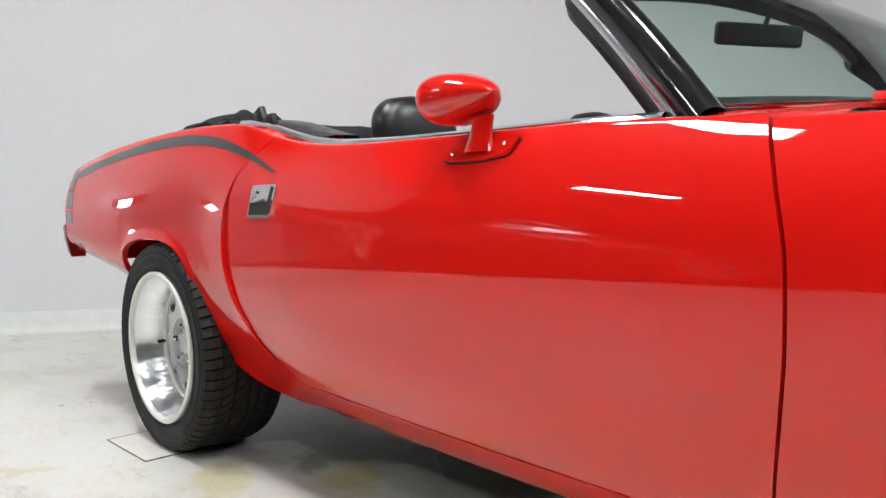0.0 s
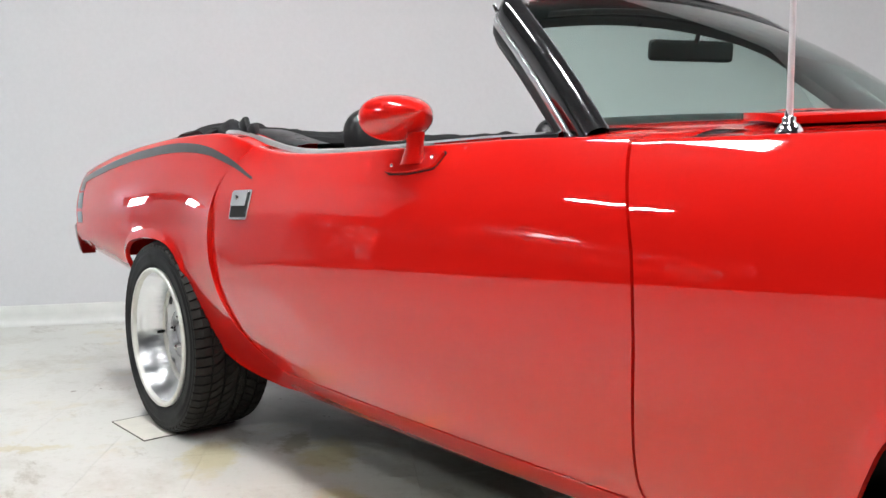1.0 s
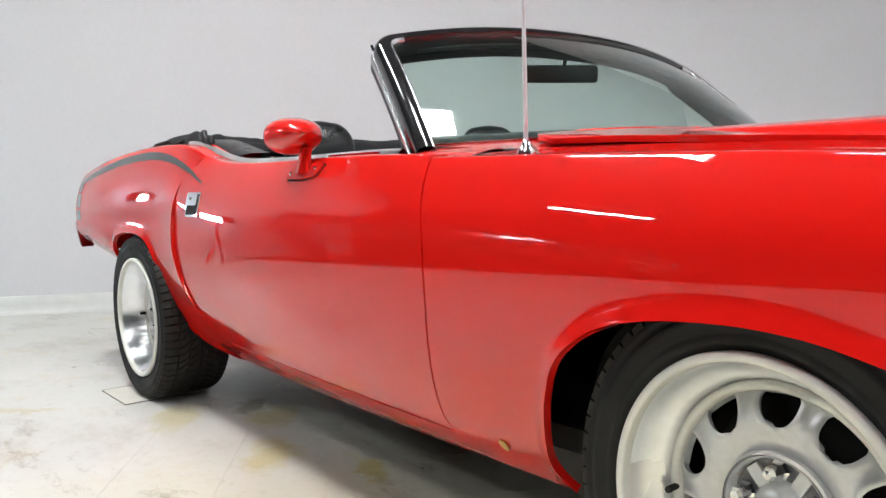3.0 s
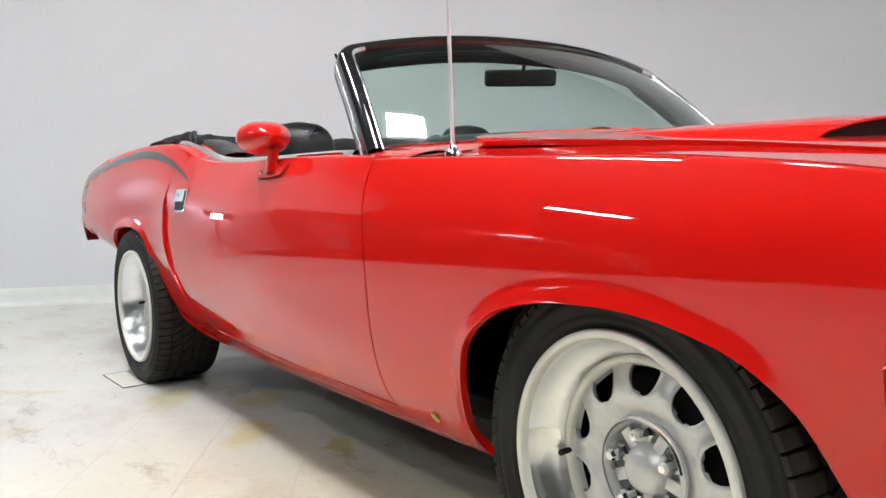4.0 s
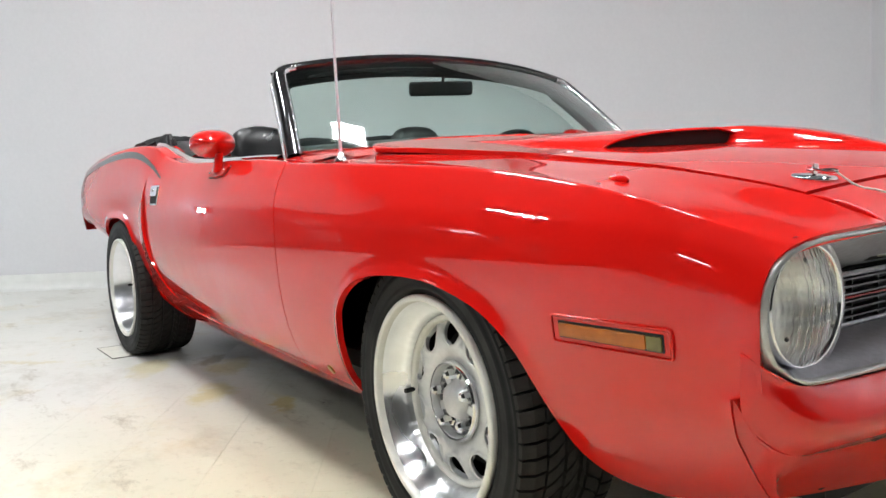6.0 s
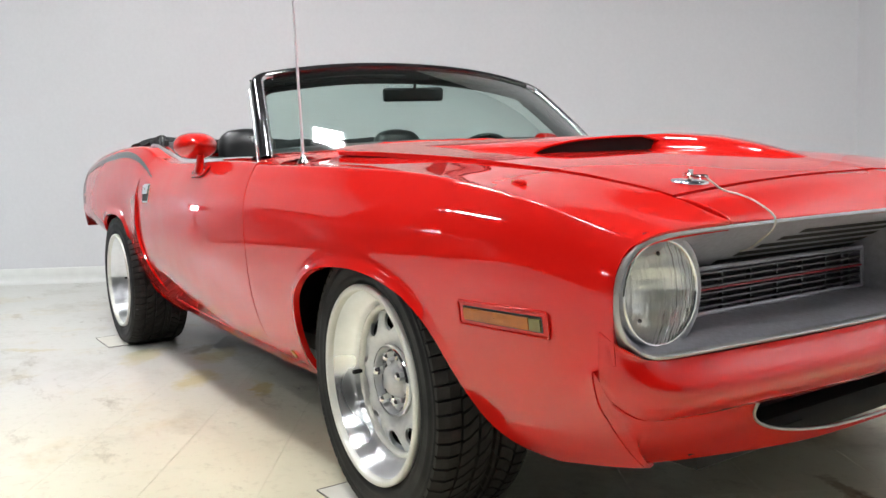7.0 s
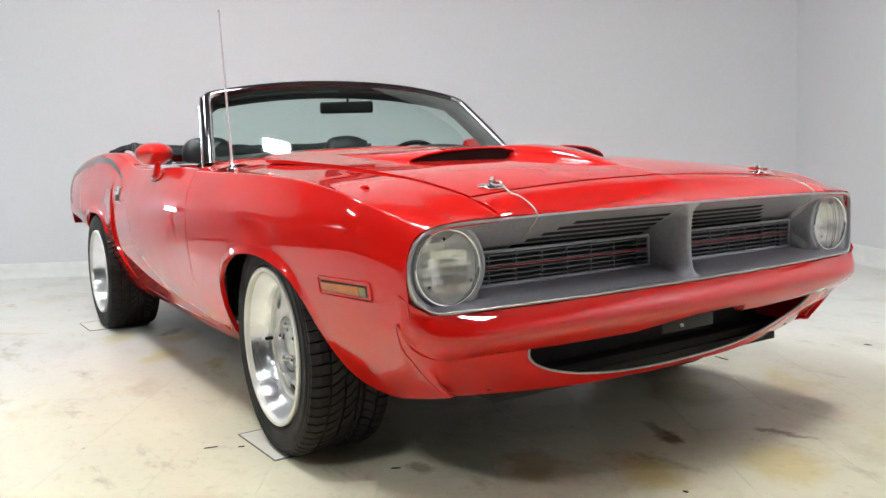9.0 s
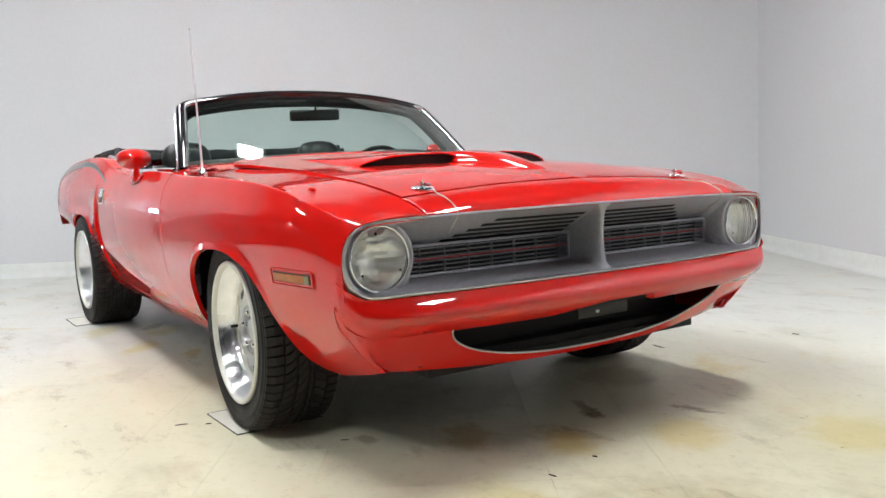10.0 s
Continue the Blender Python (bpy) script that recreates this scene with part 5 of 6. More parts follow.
        for u in np.linspace(-1, 1, 51):
            p = screen_point(u * 0.99, 0.0)
            s = u * (0.70 + 0.03 * k)
            front = Vector((-0.60 - 0.10 * abs(u) ** 3, s, inner_z(-0.66) - 0.004))
            back = Vector((p.x + 0.004 - 0.02 * k, s, p.z + 0.003))
            row.append(front.lerp(back, k))
        rows.append(row)
    sheet("cowl", rows, RED, CAR, "body-coloured cowl under the windscreen", flip=True)
    # corner of the cowl beside each pillar
    for side in (-1, 1):
        rows = []
        for x in np.linspace(-0.70, -1.04, 18):
            c = section_at(round(float(x), 3), fender_inner)
            top = int(np.argmax(c[:, 0] < 0.80 + widen_top(x))) if x < 0 else 0
            z = top_z(x)
            k = float(np.clip((x + 0.98) / 0.10, 0.35, 1))
            rows.append([(x, side * s, z + dz * k) for s, dz in ((0.795, -0.004), (0.78, 0.001), (0.755, 0.007), (0.725, 0.013), (0.69, 0.019), (0.65, 0.023))])
        sheet("cowl_corner", rows, RED, CAR, flip=side > 0)


build_screen()

# ---- mirrors, handles, antenna, stripe and small trim ----


def door_mirror(side):
    m = tagged(new("door_mirror"), "")
    m.parent = CAR
    c = Vector((-1.312, side * 0.845, 0.942))
    # bullet head: rounded to the front, cut flat at the glass
    rows = []
    for k in range(40):
        a = 2 * math.pi * k / 40
        row = []
        for t in np.linspace(0, 1, 16):
            r = math.sin(min(1, t * 1.0) * math.pi / 2) ** 0.72 if t < 0.72 else math.sin(0.72 * math.pi / 2) ** 0.72 * (1 + 0.10 * math.sin((t - 0.72) / 0.28 * math.pi / 2))
            x = 0.080 - 0.138 * t
            yy, zz = 0.075 * r * math.copysign(abs(math.cos(a)) ** 0.9, math.cos(a)), 0.0465 * r * math.copysign(abs(math.sin(a)) ** 0.9, math.sin(a))
            row.append((x, yy, zz))
        row += [(-0.061, row[-1][1] * 0.95, row[-1][2] * 0.95), (-0.058, row[-1][1] * 0.90, row[-1][2] * 0.90)]
        rows.append(row)
    turn = Matrix.Translation(c) @ pose(0, 0, 0, 0, 0, side * 14)
    head = sheet("mirror_head", [[turn @ Vector(p) for p in row] for row in rows], RED, m, "body-coloured bullet mirror head", wrap_n=True)
    glass = [[(-0.0575, 0.060 * r * math.cos(a), 0.040 * r * math.sin(a)) for r in (1, 0.5, 0.01)] for a in np.linspace(0, 2 * math.pi, 32, endpoint=False)]
    sheet("mirror_glass", [[turn @ Vector(p) for p in row] for row in glass], CHROME, m, "mirror glass", wrap_n=True)
    # stalk
    foot = side_point(-1.288, 0.842, side, 0.004)
    top = c + Vector((0.03, side * -0.004, -0.036))
    rows = []
    for k in np.linspace(0, 1, 9):
        p = foot.lerp(top, k)
        w, d = 0.036 - 0.017 * math.sin(min(1, k * 1.15) * math.pi / 2) + 0.006 * k, 0.015 - 0.004 * k
        rows.append([(p.x + w * math.cos(a), p.y + d * math.sin(a), p.z) for a in np.linspace(0, 2 * math.pi, 20, endpoint=False)])
    sheet("mirror_stalk", rows, RED, m, wrap_m=True, flip=True)
    out = [(-1.378, 0.833), (-1.372, 0.842), (-1.345, 0.853), (-1.30, 0.858), (-1.25, 0.860), (-1.205, 0.862), (-1.20, 0.858), (-1.212, 0.838), (-1.222, 0.832), (-1.29, 0.826), (-1.36, 0.827)]
    side_patch("mirror_base", out, side, 0.008, RED, m, "", 0.008)
    side_patch("base_gasket", [(x + (x + 1.29) * 0.03, z + (z - 0.844) * 0.12) for x, z in out], side, 0.0015, MATT, m, "black gasket", 0.002)
    for x, z in ((-1.352, 0.840), (-1.226, 0.850)):
        q = side_point(x, z, side, 0.009)
        ball("base_screw", (0.0045, 0.003, 0.0045), q, CHROME, m, n=10, m=6)


def door_handle(side):
    h = tagged(new("door_handle"), "")
    h.parent = CAR
    x0, x1, z0, z1 = -2.122, -2.004, 0.730, 0.808
    k = 0.28
    side_patch("handle_bezel", round_rect(x0, x1, z0, z1, 0.008, slant=k), side, 0.006, CHROME, h, "chrome handle surround", 0.007)
    # The recess is a flat black patch; its dark depth is only colour.
    side_patch("handle_well", round_rect(x0 + 0.007, x1 - 0.007, z0 + 0.006, z1 - 0.006, 0.005, slant=k), side, 0.0068, MATT, h, "black patch in place of the dark recess", 0.002)
    side_patch("handle_flap", round_rect(x0 + 0.018, x1 - 0.006, z0 + 0.036, z1 - 0.005, 0.004, slant=k * 0.8), side, 0.0095, CHROME, h, "bright pull flap", 0.004)
    q = side_point(-2.068, 0.788, side, 0.010)
    tube("key_lock", [q, q + Vector((0, side * 0.003, 0))], 0.006, CHROME, h)


def antenna():
    base = Vector((-0.556, -0.776, top_z(-0.556) + 0.003))
    a = tagged(new("antenna"), "")
    a.parent = CAR
    foot = [(0.0, 0.030), (0.005, 0.030), (0.006, 0.021), (0.009, 0.020), (0.009, 0.013), (0.012, 0.011), (0.017, 0.004), (0.019, 0.0), (0.018, -0.004)]
    sheet("antenna_base", [[tuple(Vector(p) + base) for p in row] for row in lathe(foot, 28, "z")], CHROME, a, "chrome antenna base", wrap_n=True)
    tip = Vector((-0.525, -0.800, 1.386))
    pts = [base.lerp(tip, k) for k in np.linspace(0, 1, 9)]
    tube("mast", pts, 0.003, STEEL, a, "thin steel mast", sides=10, radii=[0.0046 - 0.0018 * k for k in np.linspace(0, 1, 9)])
    ball("mast_tip", (0.0026, 0.0026, 0.0032), tip, CHROME, a, n=10, m=8)


def band(name, centre, half, side, out, mat, label):
    """A stripe along the quarter panel: centre height and half width as functions of x, laid on the section."""
    rows = []
    for x in np.linspace(-3.632, -2.012, 90):
        which = quarter_inner if x < -2.12 else door_inner
        c = section_at(round(float(x), 3), which)
        top = int(np.argmax(c[:, 1]))
        run = np.r_[0, np.cumsum(np.linalg.norm(np.diff(c, axis=0), axis=1))]
        zc = centre(x)
        at = np.interp(zc, c[:top + 1, 1], run[:top + 1])
        row = []
        for q in np.linspace(-1, 1, 5):
            r = at + q * half(x)
            s, z = np.interp(r, run, c[:, 0]), np.interp(r, run, c[:, 1])
            s2, z2 = np.interp(r + 0.004, run, c[:, 0]), np.interp(r + 0.004, run, c[:, 1])
            n = Vector((z2 - z, -(s2 - s))).normalized()
            row.append((x, side * (s + n.x * out), z + n.y * out))
        rows.append(row)
    return sheet(name, rows, mat, CAR, label, flip=side < 0)


stripe_mid = smoothed([(-3.70, 0.866), (-3.62, 0.878), (-3.5, 0.897), (-3.2, 0.928), (-2.95, 0.947), (-2.7, 0.955), (-2.55, 0.954), (-2.42, 0.944), (-2.3, 0.926), (-2.15, 0.886), (-2.0, 0.832)], 0.03)
stripe_half = smoothed([(-3.7, 0.017), (-2.6, 0.0165), (-2.35, 0.013), (-2.15, 0.0085), (-2.0, 0.0025)], 0.02)
for sd in (-1, 1):
    door_mirror(sd)
    door_handle(sd)
    band("side_stripe", stripe_mid, stripe_half, sd, 0.0014, STRIPE, "faded dark grey hockey-stick stripe")
    for z0, z1, x0, x1 in ((0.838, 0.876, -3.630, -3.560), (0.765, 0.830, -3.632, -3.556), (0.706, 0.752, -3.632, -3.560)):
        side_patch("stripe_block", round_rect(x0, x1, z0, z1, 0.003, 2, -0.08), sd, 0.0014, STRIPE, CAR, "faded grey block of the stripe", 0.001, quarter_inner)
    side_patch("rear_marker", round_rect(-3.56, -3.50, 0.612, 0.632, 0.003), sd, 0.003, TAIL, CAR, "small dull rear side marker", 0.003, quarter_inner)
antenna()
side_patch("brass_plug", [(-0.596 + 0.012 * math.cos(a), 0.299 + 0.012 * math.sin(a)) for a in np.linspace(0, 2 * math.pi, 14, endpoint=False)], -1, 0.004, BRASS, CAR, "small brass plug on the fender", 0.004, fender_inner)

# ---- belt line, cabin and folded top ----


def build_underbody():
    """The dark pan, rails and sump that close the car from below; unseen, added to darken the floor under it."""
    u = tagged(new("underbody"), "")
    u.parent = CAR
    box("floor_pan", (3.25, 1.10, 0.03), (-1.72, 0, 0.275), MATT, u, bevel=0.008)
    for y in (-0.50, 0.50):
        box("frame_rail", (3.55, 0.07, 0.07), (-1.50, y, 0.245), MATT, u, bevel=0.012)
    box("engine_sump", (0.62, 0.34, 0.10), (-0.42, 0, 0.235), MATT, u, bevel=0.03, segments=3)
    box("cross_member", (0.12, 1.06, 0.07), (0.02, 0, 0.240), MATT, u, bevel=0.02)
    box("radiator_support", (0.05, 1.24, 0.10), (0.44, 0, 0.300), MATT, u, bevel=0.01)
    box("exhaust_box", (0.50, 0.26, 0.10), (-2.95, 0.22, 0.260), MATT, u, bevel=0.03, segments=3)


build_underbody()


def build_cabin():
    for side in (-1, 1):
        def belt(x, ds, dz):
            return (x, side * (0.765 + widen_top(x) + ds), top_z(x) + dz)
        xs = np.linspace(-2.36, -0.97, 60)
        prof = [(0.014, 0.000), (0.012, 0.008), (0.004, 0.013), (-0.008, 0.012), (-0.010, 0.002), (-0.004, -0.004)]
        sharp(sheet("belt_moulding", [[belt(x, a, b) for a, b in prof] for x in xs], CHROME, CAR, "chrome belt moulding along the door top", wrap_m=True, flip=side > 0), 40)
        prof = [(-0.010, 0.006), (-0.018, 0.008), (-0.026, 0.004), (-0.030, -0.02), (-0.012, -0.02)]
        sheet("weatherstrip", [[belt(x, a, b) for a, b in prof] for x in xs], VINYL, CAR, "black window weatherstrip", wrap_m=True, flip=side > 0)
        rows = [[(x, side * (0.735 + widen_top(x) - 0.012 * k), top_z(x) - 0.01 - (top_z(x) - 0.30) * k) for k in np.linspace(0, 1, 6)] for x in xs]
        sheet("door_trim", rows, VINYL, CAR, "black vinyl door trim")
        # latch blocks at the rear of the door opening
        box("window_guide", (0.045, 0.02, 0.05), (-2.315, side * 0.690, 1.004), VINYL, CAR, "black window guide", bevel=0.006, turn=(0, -25, 0))
        box("window_guide", (0.05, 0.02, 0.035), (-2.262, side * 0.690, 0.988), VINYL, CAR, "black window guide", bevel=0.006, turn=(0, -15, 0))
    # dashboard
    rows = []
    for k in np.linspace(0, 1, 12):
        row = []
        for u in np.linspace(-1, 1, 41):
            p = screen_point(u * 0.96, 0.0)
            x = p.x - 0.015 - (0.10 + 0.26 * (1 - abs(u) ** 2)) * min(1, k * 1.25)
            z = p.z - 0.004 + 0.038 * math.sin(math.pi * min(1, k)) * (1 - 0.4 * abs(u)) - 0.22 * max(0, (k - 0.8) / 0.2) ** 1.6
            if 0.25 < u < 0.85:
                z += 0.018 * math.sin(math.pi * (u - 0.25) / 0.6) * min(1, k * 2)
            row.append((x, u * 0.715, z))
        rows.append(row)
    sheet("dashboard", rows, VINYL, CAR, "black padded dashboard top", flip=True)
    box("cabin_floor", (1.30, 1.44, 0.03), (-1.60, 0, 0.32), VINYL, CAR, "black cabin floor")
    # steering wheel
    sw = tagged(new("steering_wheel"), "")
    sw.parent = CAR
    t = Matrix.Translation((-1.285, 0.375, 0.800)) @ pose(0, 0, 0, 0, -62, 0)
    ring = [t @ Vector((0.188 * math.cos(a), 0.188 * math.sin(a), 0)) for a in np.linspace(0, 2 * math.pi, 48, endpoint=False)]
    tube("wheel_rim", ring, 0.012, VINYL, sw, "black steering wheel rim", closed=True)
    for a in (0.2, math.pi - 0.2, -math.pi / 2):
        tube("spoke", [t @ Vector((0.02 * math.cos(a), 0.02 * math.sin(a), -0.03)), t @ Vector((0.18 * math.cos(a), 0.18 * math.sin(a), 0))], 0.009, CHROME, sw, sides=8)
    tube("column", [t @ Vector((0, 0, -0.02)), t @ Vector((0, 0, -0.30))], 0.035, VINYL, sw)
    for side in (-1, 1):
        seat(side)
    # rear bench
    box("rear_bench", (0.16, 1.15, 0.42), (-2.40, 0, 0.70), VINYL, CAR, "black vinyl rear bench back", bevel=0.05, turn=(0, 14, 0), segments=4)
    box("rear_cushion", (0.42, 1.15, 0.16), (-2.20, 0, 0.50), VINYL, CAR, "black vinyl rear bench cushion", bevel=0.05, segments=4)


def seat(side):
    s = tagged(new("bucket_seat"), "")
    s.parent = CAR
    y = side * 0.40
    # backrest with tufted rolls
    rows = []
    for k in np.linspace(0, 1, 30):
        z = 0.46 + 0.46 * k
        x = -1.80 - 0.20 * k
        w = 0.255 - 0.055 * max(0, (k - 0.75) / 0.25) ** 1.6
        row = []
        for a in np.linspace(0, 2 * math.pi, 40, endpoint=False):
            ca, sa = math.cos(a), math.sin(a)
            px = 0.075 * math.copysign(abs(ca) ** 0.6, ca)
            py = w * math.copysign(abs(sa) ** 0.6, sa)
            if ca > 0:
                px += 0.006 * math.cos(py * 105)
            row.append((x + px * (1 - 0.5 * max(0, (k - 0.9) / 0.1)), y + py, z))
        rows.append(row)
    sheet("backrest", rows, VINYL, s, "tufted black vinyl backrest", wrap_m=True, flip=True)
    # head rest: a domed pad over the backrest
    rows = []
    for k in np.linspace(0, 1, 20):
        z = 0.885 + 0.160 * k
        x = -1.985 - 0.02 * k
        e = math.sqrt(max(0.0, 1 - (max(0, (k - 0.30)) / 0.70) ** 2.6))
        w = (0.126 + 0.010 * math.sin(k * 2)) * (0.25 + 0.75 * e) if k < 1 else 0.02
        d = 0.062 * (0.3 + 0.7 * e)
        rows.append([(x + d * math.copysign(abs(math.cos(a)) ** 0.7, math.cos(a)), y + w * math.copysign(abs(math.sin(a)) ** 0.7, math.sin(a)), z) for a in np.linspace(0, 2 * math.pi, 40, endpoint=False)])
    rows.append([(x, y, 1.046)] * 40)
    sheet("headrest", rows, VINYL, s, "smooth black vinyl headrest", wrap_m=True, flip=True)
    box("cushion", (0.50, 0.50, 0.15), (-1.62, y, 0.45), VINYL, s, "black vinyl seat cushion", bevel=0.05, segments=4)


build_cabin()


def build_rear():
    # deck between the quarter panels and the tail panel
    xs = np.linspace(-3.652, -2.96, 20)
    rows = []
    for x in xs:
        w = 0.63 + widen_top(x)
        e = quarter_inner(x)[-1][1]
        rows.append([(x, u * w, e + 0.012 * (1 - u * u) - (0.10 if x > -2.95 else 0.0) * (1 if abs(u) < 0.93 else 0)) for u in np.linspace(-1, 1, 31)])
    sheet("rear_deck", rows, RED, CAR, "body-coloured rear deck", flip=False)
    rows = []
    for x in np.linspace(-2.97, -2.30, 10):
        w = 0.64 + widen_top(x)
        e = quarter_inner(x)[-1][1]
        rows.append([(x, -w, e - 0.004), (x, -w + 0.012, e - 0.02), (x, -w + 0.02, e - 0.10), (x, 0, e - 0.11), (x, w - 0.02, e - 0.10), (x, w - 0.012, e - 0.02), (x, w, e - 0.004)])
    sheet("top_well", rows, VINYL, CAR, "black lining of the folded top's well", flip=False)
    c = section_at(-3.654, quarter_inner)
    pts = [(-3.654, -s, z) for s, z in c[::6]] + [(-3.654, s, z) for s, z in c[::-6]]
    me_rows = [[Vector(p) for p in pts], [Vector((-3.672, p[1] * 0.9, 0.74 + (p[2] - 0.74) * 0.9)) for p in pts], [Vector((-3.675, p[1] * 0.05, 0.74 + (p[2] - 0.74) * 0.05)) for p in pts]]
    sheet("tail_panel", me_rows, RED, CAR, "body-coloured tail panel", wrap_m=True)
    for side in (-1, 1):
        s0 = abs(side_point(-3.64, 0.64, side, 0, quarter_inner).y) - 0.004
        pts = [(-3.735, 0.700), (-3.758, 0.690), (-3.742, 0.640), (-3.705, 0.590), (-3.668, 0.572), (-3.690, 0.610), (-3.715, 0.660)]
        rows = [[(x, side * (s0 - 0.012 + d), z) for x, z in pts] for d in (-0.05, 0.0, 0.006)] + [[(-3.71, side * (s0 - 0.002), 0.64)] * len(pts)]
        sharp(sheet("tail_light", rows, TAIL, CAR, "dark red wrap-round tail light", wrap_m=True), 40)
    # folded top: a crumpled roll of canvas across the back
    random.seed(4)
    rows = []
    for i, u in enumerate(np.linspace(-1, 1, 71)):
        y = u * 0.735
        row = []
        for j, a in enumerate(np.linspace(0, math.pi, 31)):
            k = j / 30
            x = -2.42 - 0.62 * k
            drop = max(0, (abs(u) - 0.80) / 0.20)
            hump = math.exp(-((k - 0.24) / 0.17) ** 2) * float(np.clip((abs(u) - 0.55) / 0.3, 0, 1))
            z = 0.965 + 0.012 * k + (0.062 - 0.030 * k + 0.030 * hump) * math.sin(a) ** 0.6 * (1 - (0.55 - 0.35 * hump) * drop ** 2) - 0.012 * drop
            w = noise.fractal(Vector((x * 5.0, y * 7.0, 3.1)), 1.0, 2.0, 4)
            f = math.sin(x * 46 + 3.0 * math.sin(y * 9) + 2 * w) * 0.006
            z += (0.016 * w + f) * math.sin(a) ** 0.5
            row.append((x + 0.01 * w, y, z))
        rows.append(row)
    thick(sheet("folded_top", rows, CLOTH, CAR, "crumpled black folded canvas top", flip=False), 0.010, 0.0)
    for side in (-1, 1):
        rows = []
        for x in np.linspace(-2.92, -2.00, 23):
            w, t = widen_top(x), top_z(x)
            rows.append([(x, side * (0.742 + w), t + 0.003), (x, side * (0.735 + w), t + 0.012), (x, side * (0.70 + w), t + 0.019), (x, side * (0.63 + w), t + 0.020), (x, side * (0.60 + w), t - 0.03), (x, side * (0.60 + w), t - 0.25)])
        sheet("quarter_trim", rows, VINYL, CAR, "black padded trim inside the quarter", flip=side > 0)
        # rumpled end of the top, heaped on the quarter
        rows = []
        for k in np.linspace(0, 1, 26):
            x = -2.36 - 0.40 * k
            row = []
            for a in np.linspace(0, math.pi, 22):
                w = noise.fractal(Vector((x * 6.0, a * 1.2, 5.0 + side)), 1.2, 2.0, 3)
                tall = (0.030 * math.exp(-((k - 0.34) / 0.26) ** 2) + 0.008) * (1 + 0.35 * w) * math.sin(math.pi * min(1, k * 4 + 0.15) / 2)
                q = 0.675 + widen_top(x) + (0.075 + 0.012 * w) * math.cos(a)
                row.append((x + 0.012 * w, side * q, top_z(x) + 0.006 + tall * math.sin(a) ** 0.7 + 0.004 * math.sin(a * 5 + x * 40)))
            rows.append(row)
        thick(sheet("top_end", rows, CLOTH, CAR, "rumpled black canvas end of the folded top"), 0.005, 0.0)
        pts = []
        for k in np.linspace(0, 1, 14):
            x = -2.46 - 0.52 * k
            pts.append([(x, side * (0.66 + widen_top(x)), top_z(x) + 0.030), (x, side * (0.74 + widen_top(x)), top_z(x) + 0.024 - 0.006 * k), (x - 0.015, side * (0.775 + widen_top(x) - 0.02 * k + 0.01 * math.sin(9 * k)), top_z(x) + 0.006 - 0.004 * math.sin(14 * k))])
        thick(sheet("top_flap", pts, CLOTH, CAR, "loose black canvas flap over the quarter"), 0.006, 0.0)


build_rear()

# ---- things on the floor ----


def floor_plate(x0, x1, y0, y1):
    ob = box("floor_plate", (x1 - x0, y1 - y0, 0.003), ((x0 + x1) / 2, (y0 + y1) / 2, 0.0016), PLATE, None, bevel=0.0)
    tagged(ob, "thin pale square plate on the floor under a tyre", "floor plate", "plates under the tyres")
    for a, b in (((x0, y0), (x1, y0)), ((x0, y0), (x0, y1)), ((x1, y0), (x1, y1))):
        tube("plate_edge", [(*a, 0.0022), (*b, 0.0022)], 0.0022, EDGE_LINE, ob, "dark line along the plate edge", sides=6)


floor_plate(-2.985, -2.668, -0.922, -0.60)
floor_plate(-0.292, 0.014, -0.902, -0.60)


def floor_mark(x, y, length, width, turn):
    ob = ball("floor_scrap", (length / 2, width / 2, 0.0016), (x, y, 0.0014), MATT, None, n=12, m=7, turn=(0, 0, turn), power=2.6)
    tagged(ob, "small dark scrap lying on the pale floor", "scrap", "scraps on the floor")


for spec in ((0.32, 1.70, 0.035, 0.012, 10), (-0.229, -1.012, 0.045, 0.005, 75), (-0.175, -0.935, 0.022, 0.004, 70), (0.897, -0.171, 0.016, 0.008, 20), (0.06, 1.05, 0.085, 0.008, -10), (0.29, -0.655, 0.03, 0.005, 60), (0.93, -0.36, 0.03, 0.004, 10)):
    floor_mark(*spec)

# ---- the car parked opposite, which shows in the paint's reflections ----


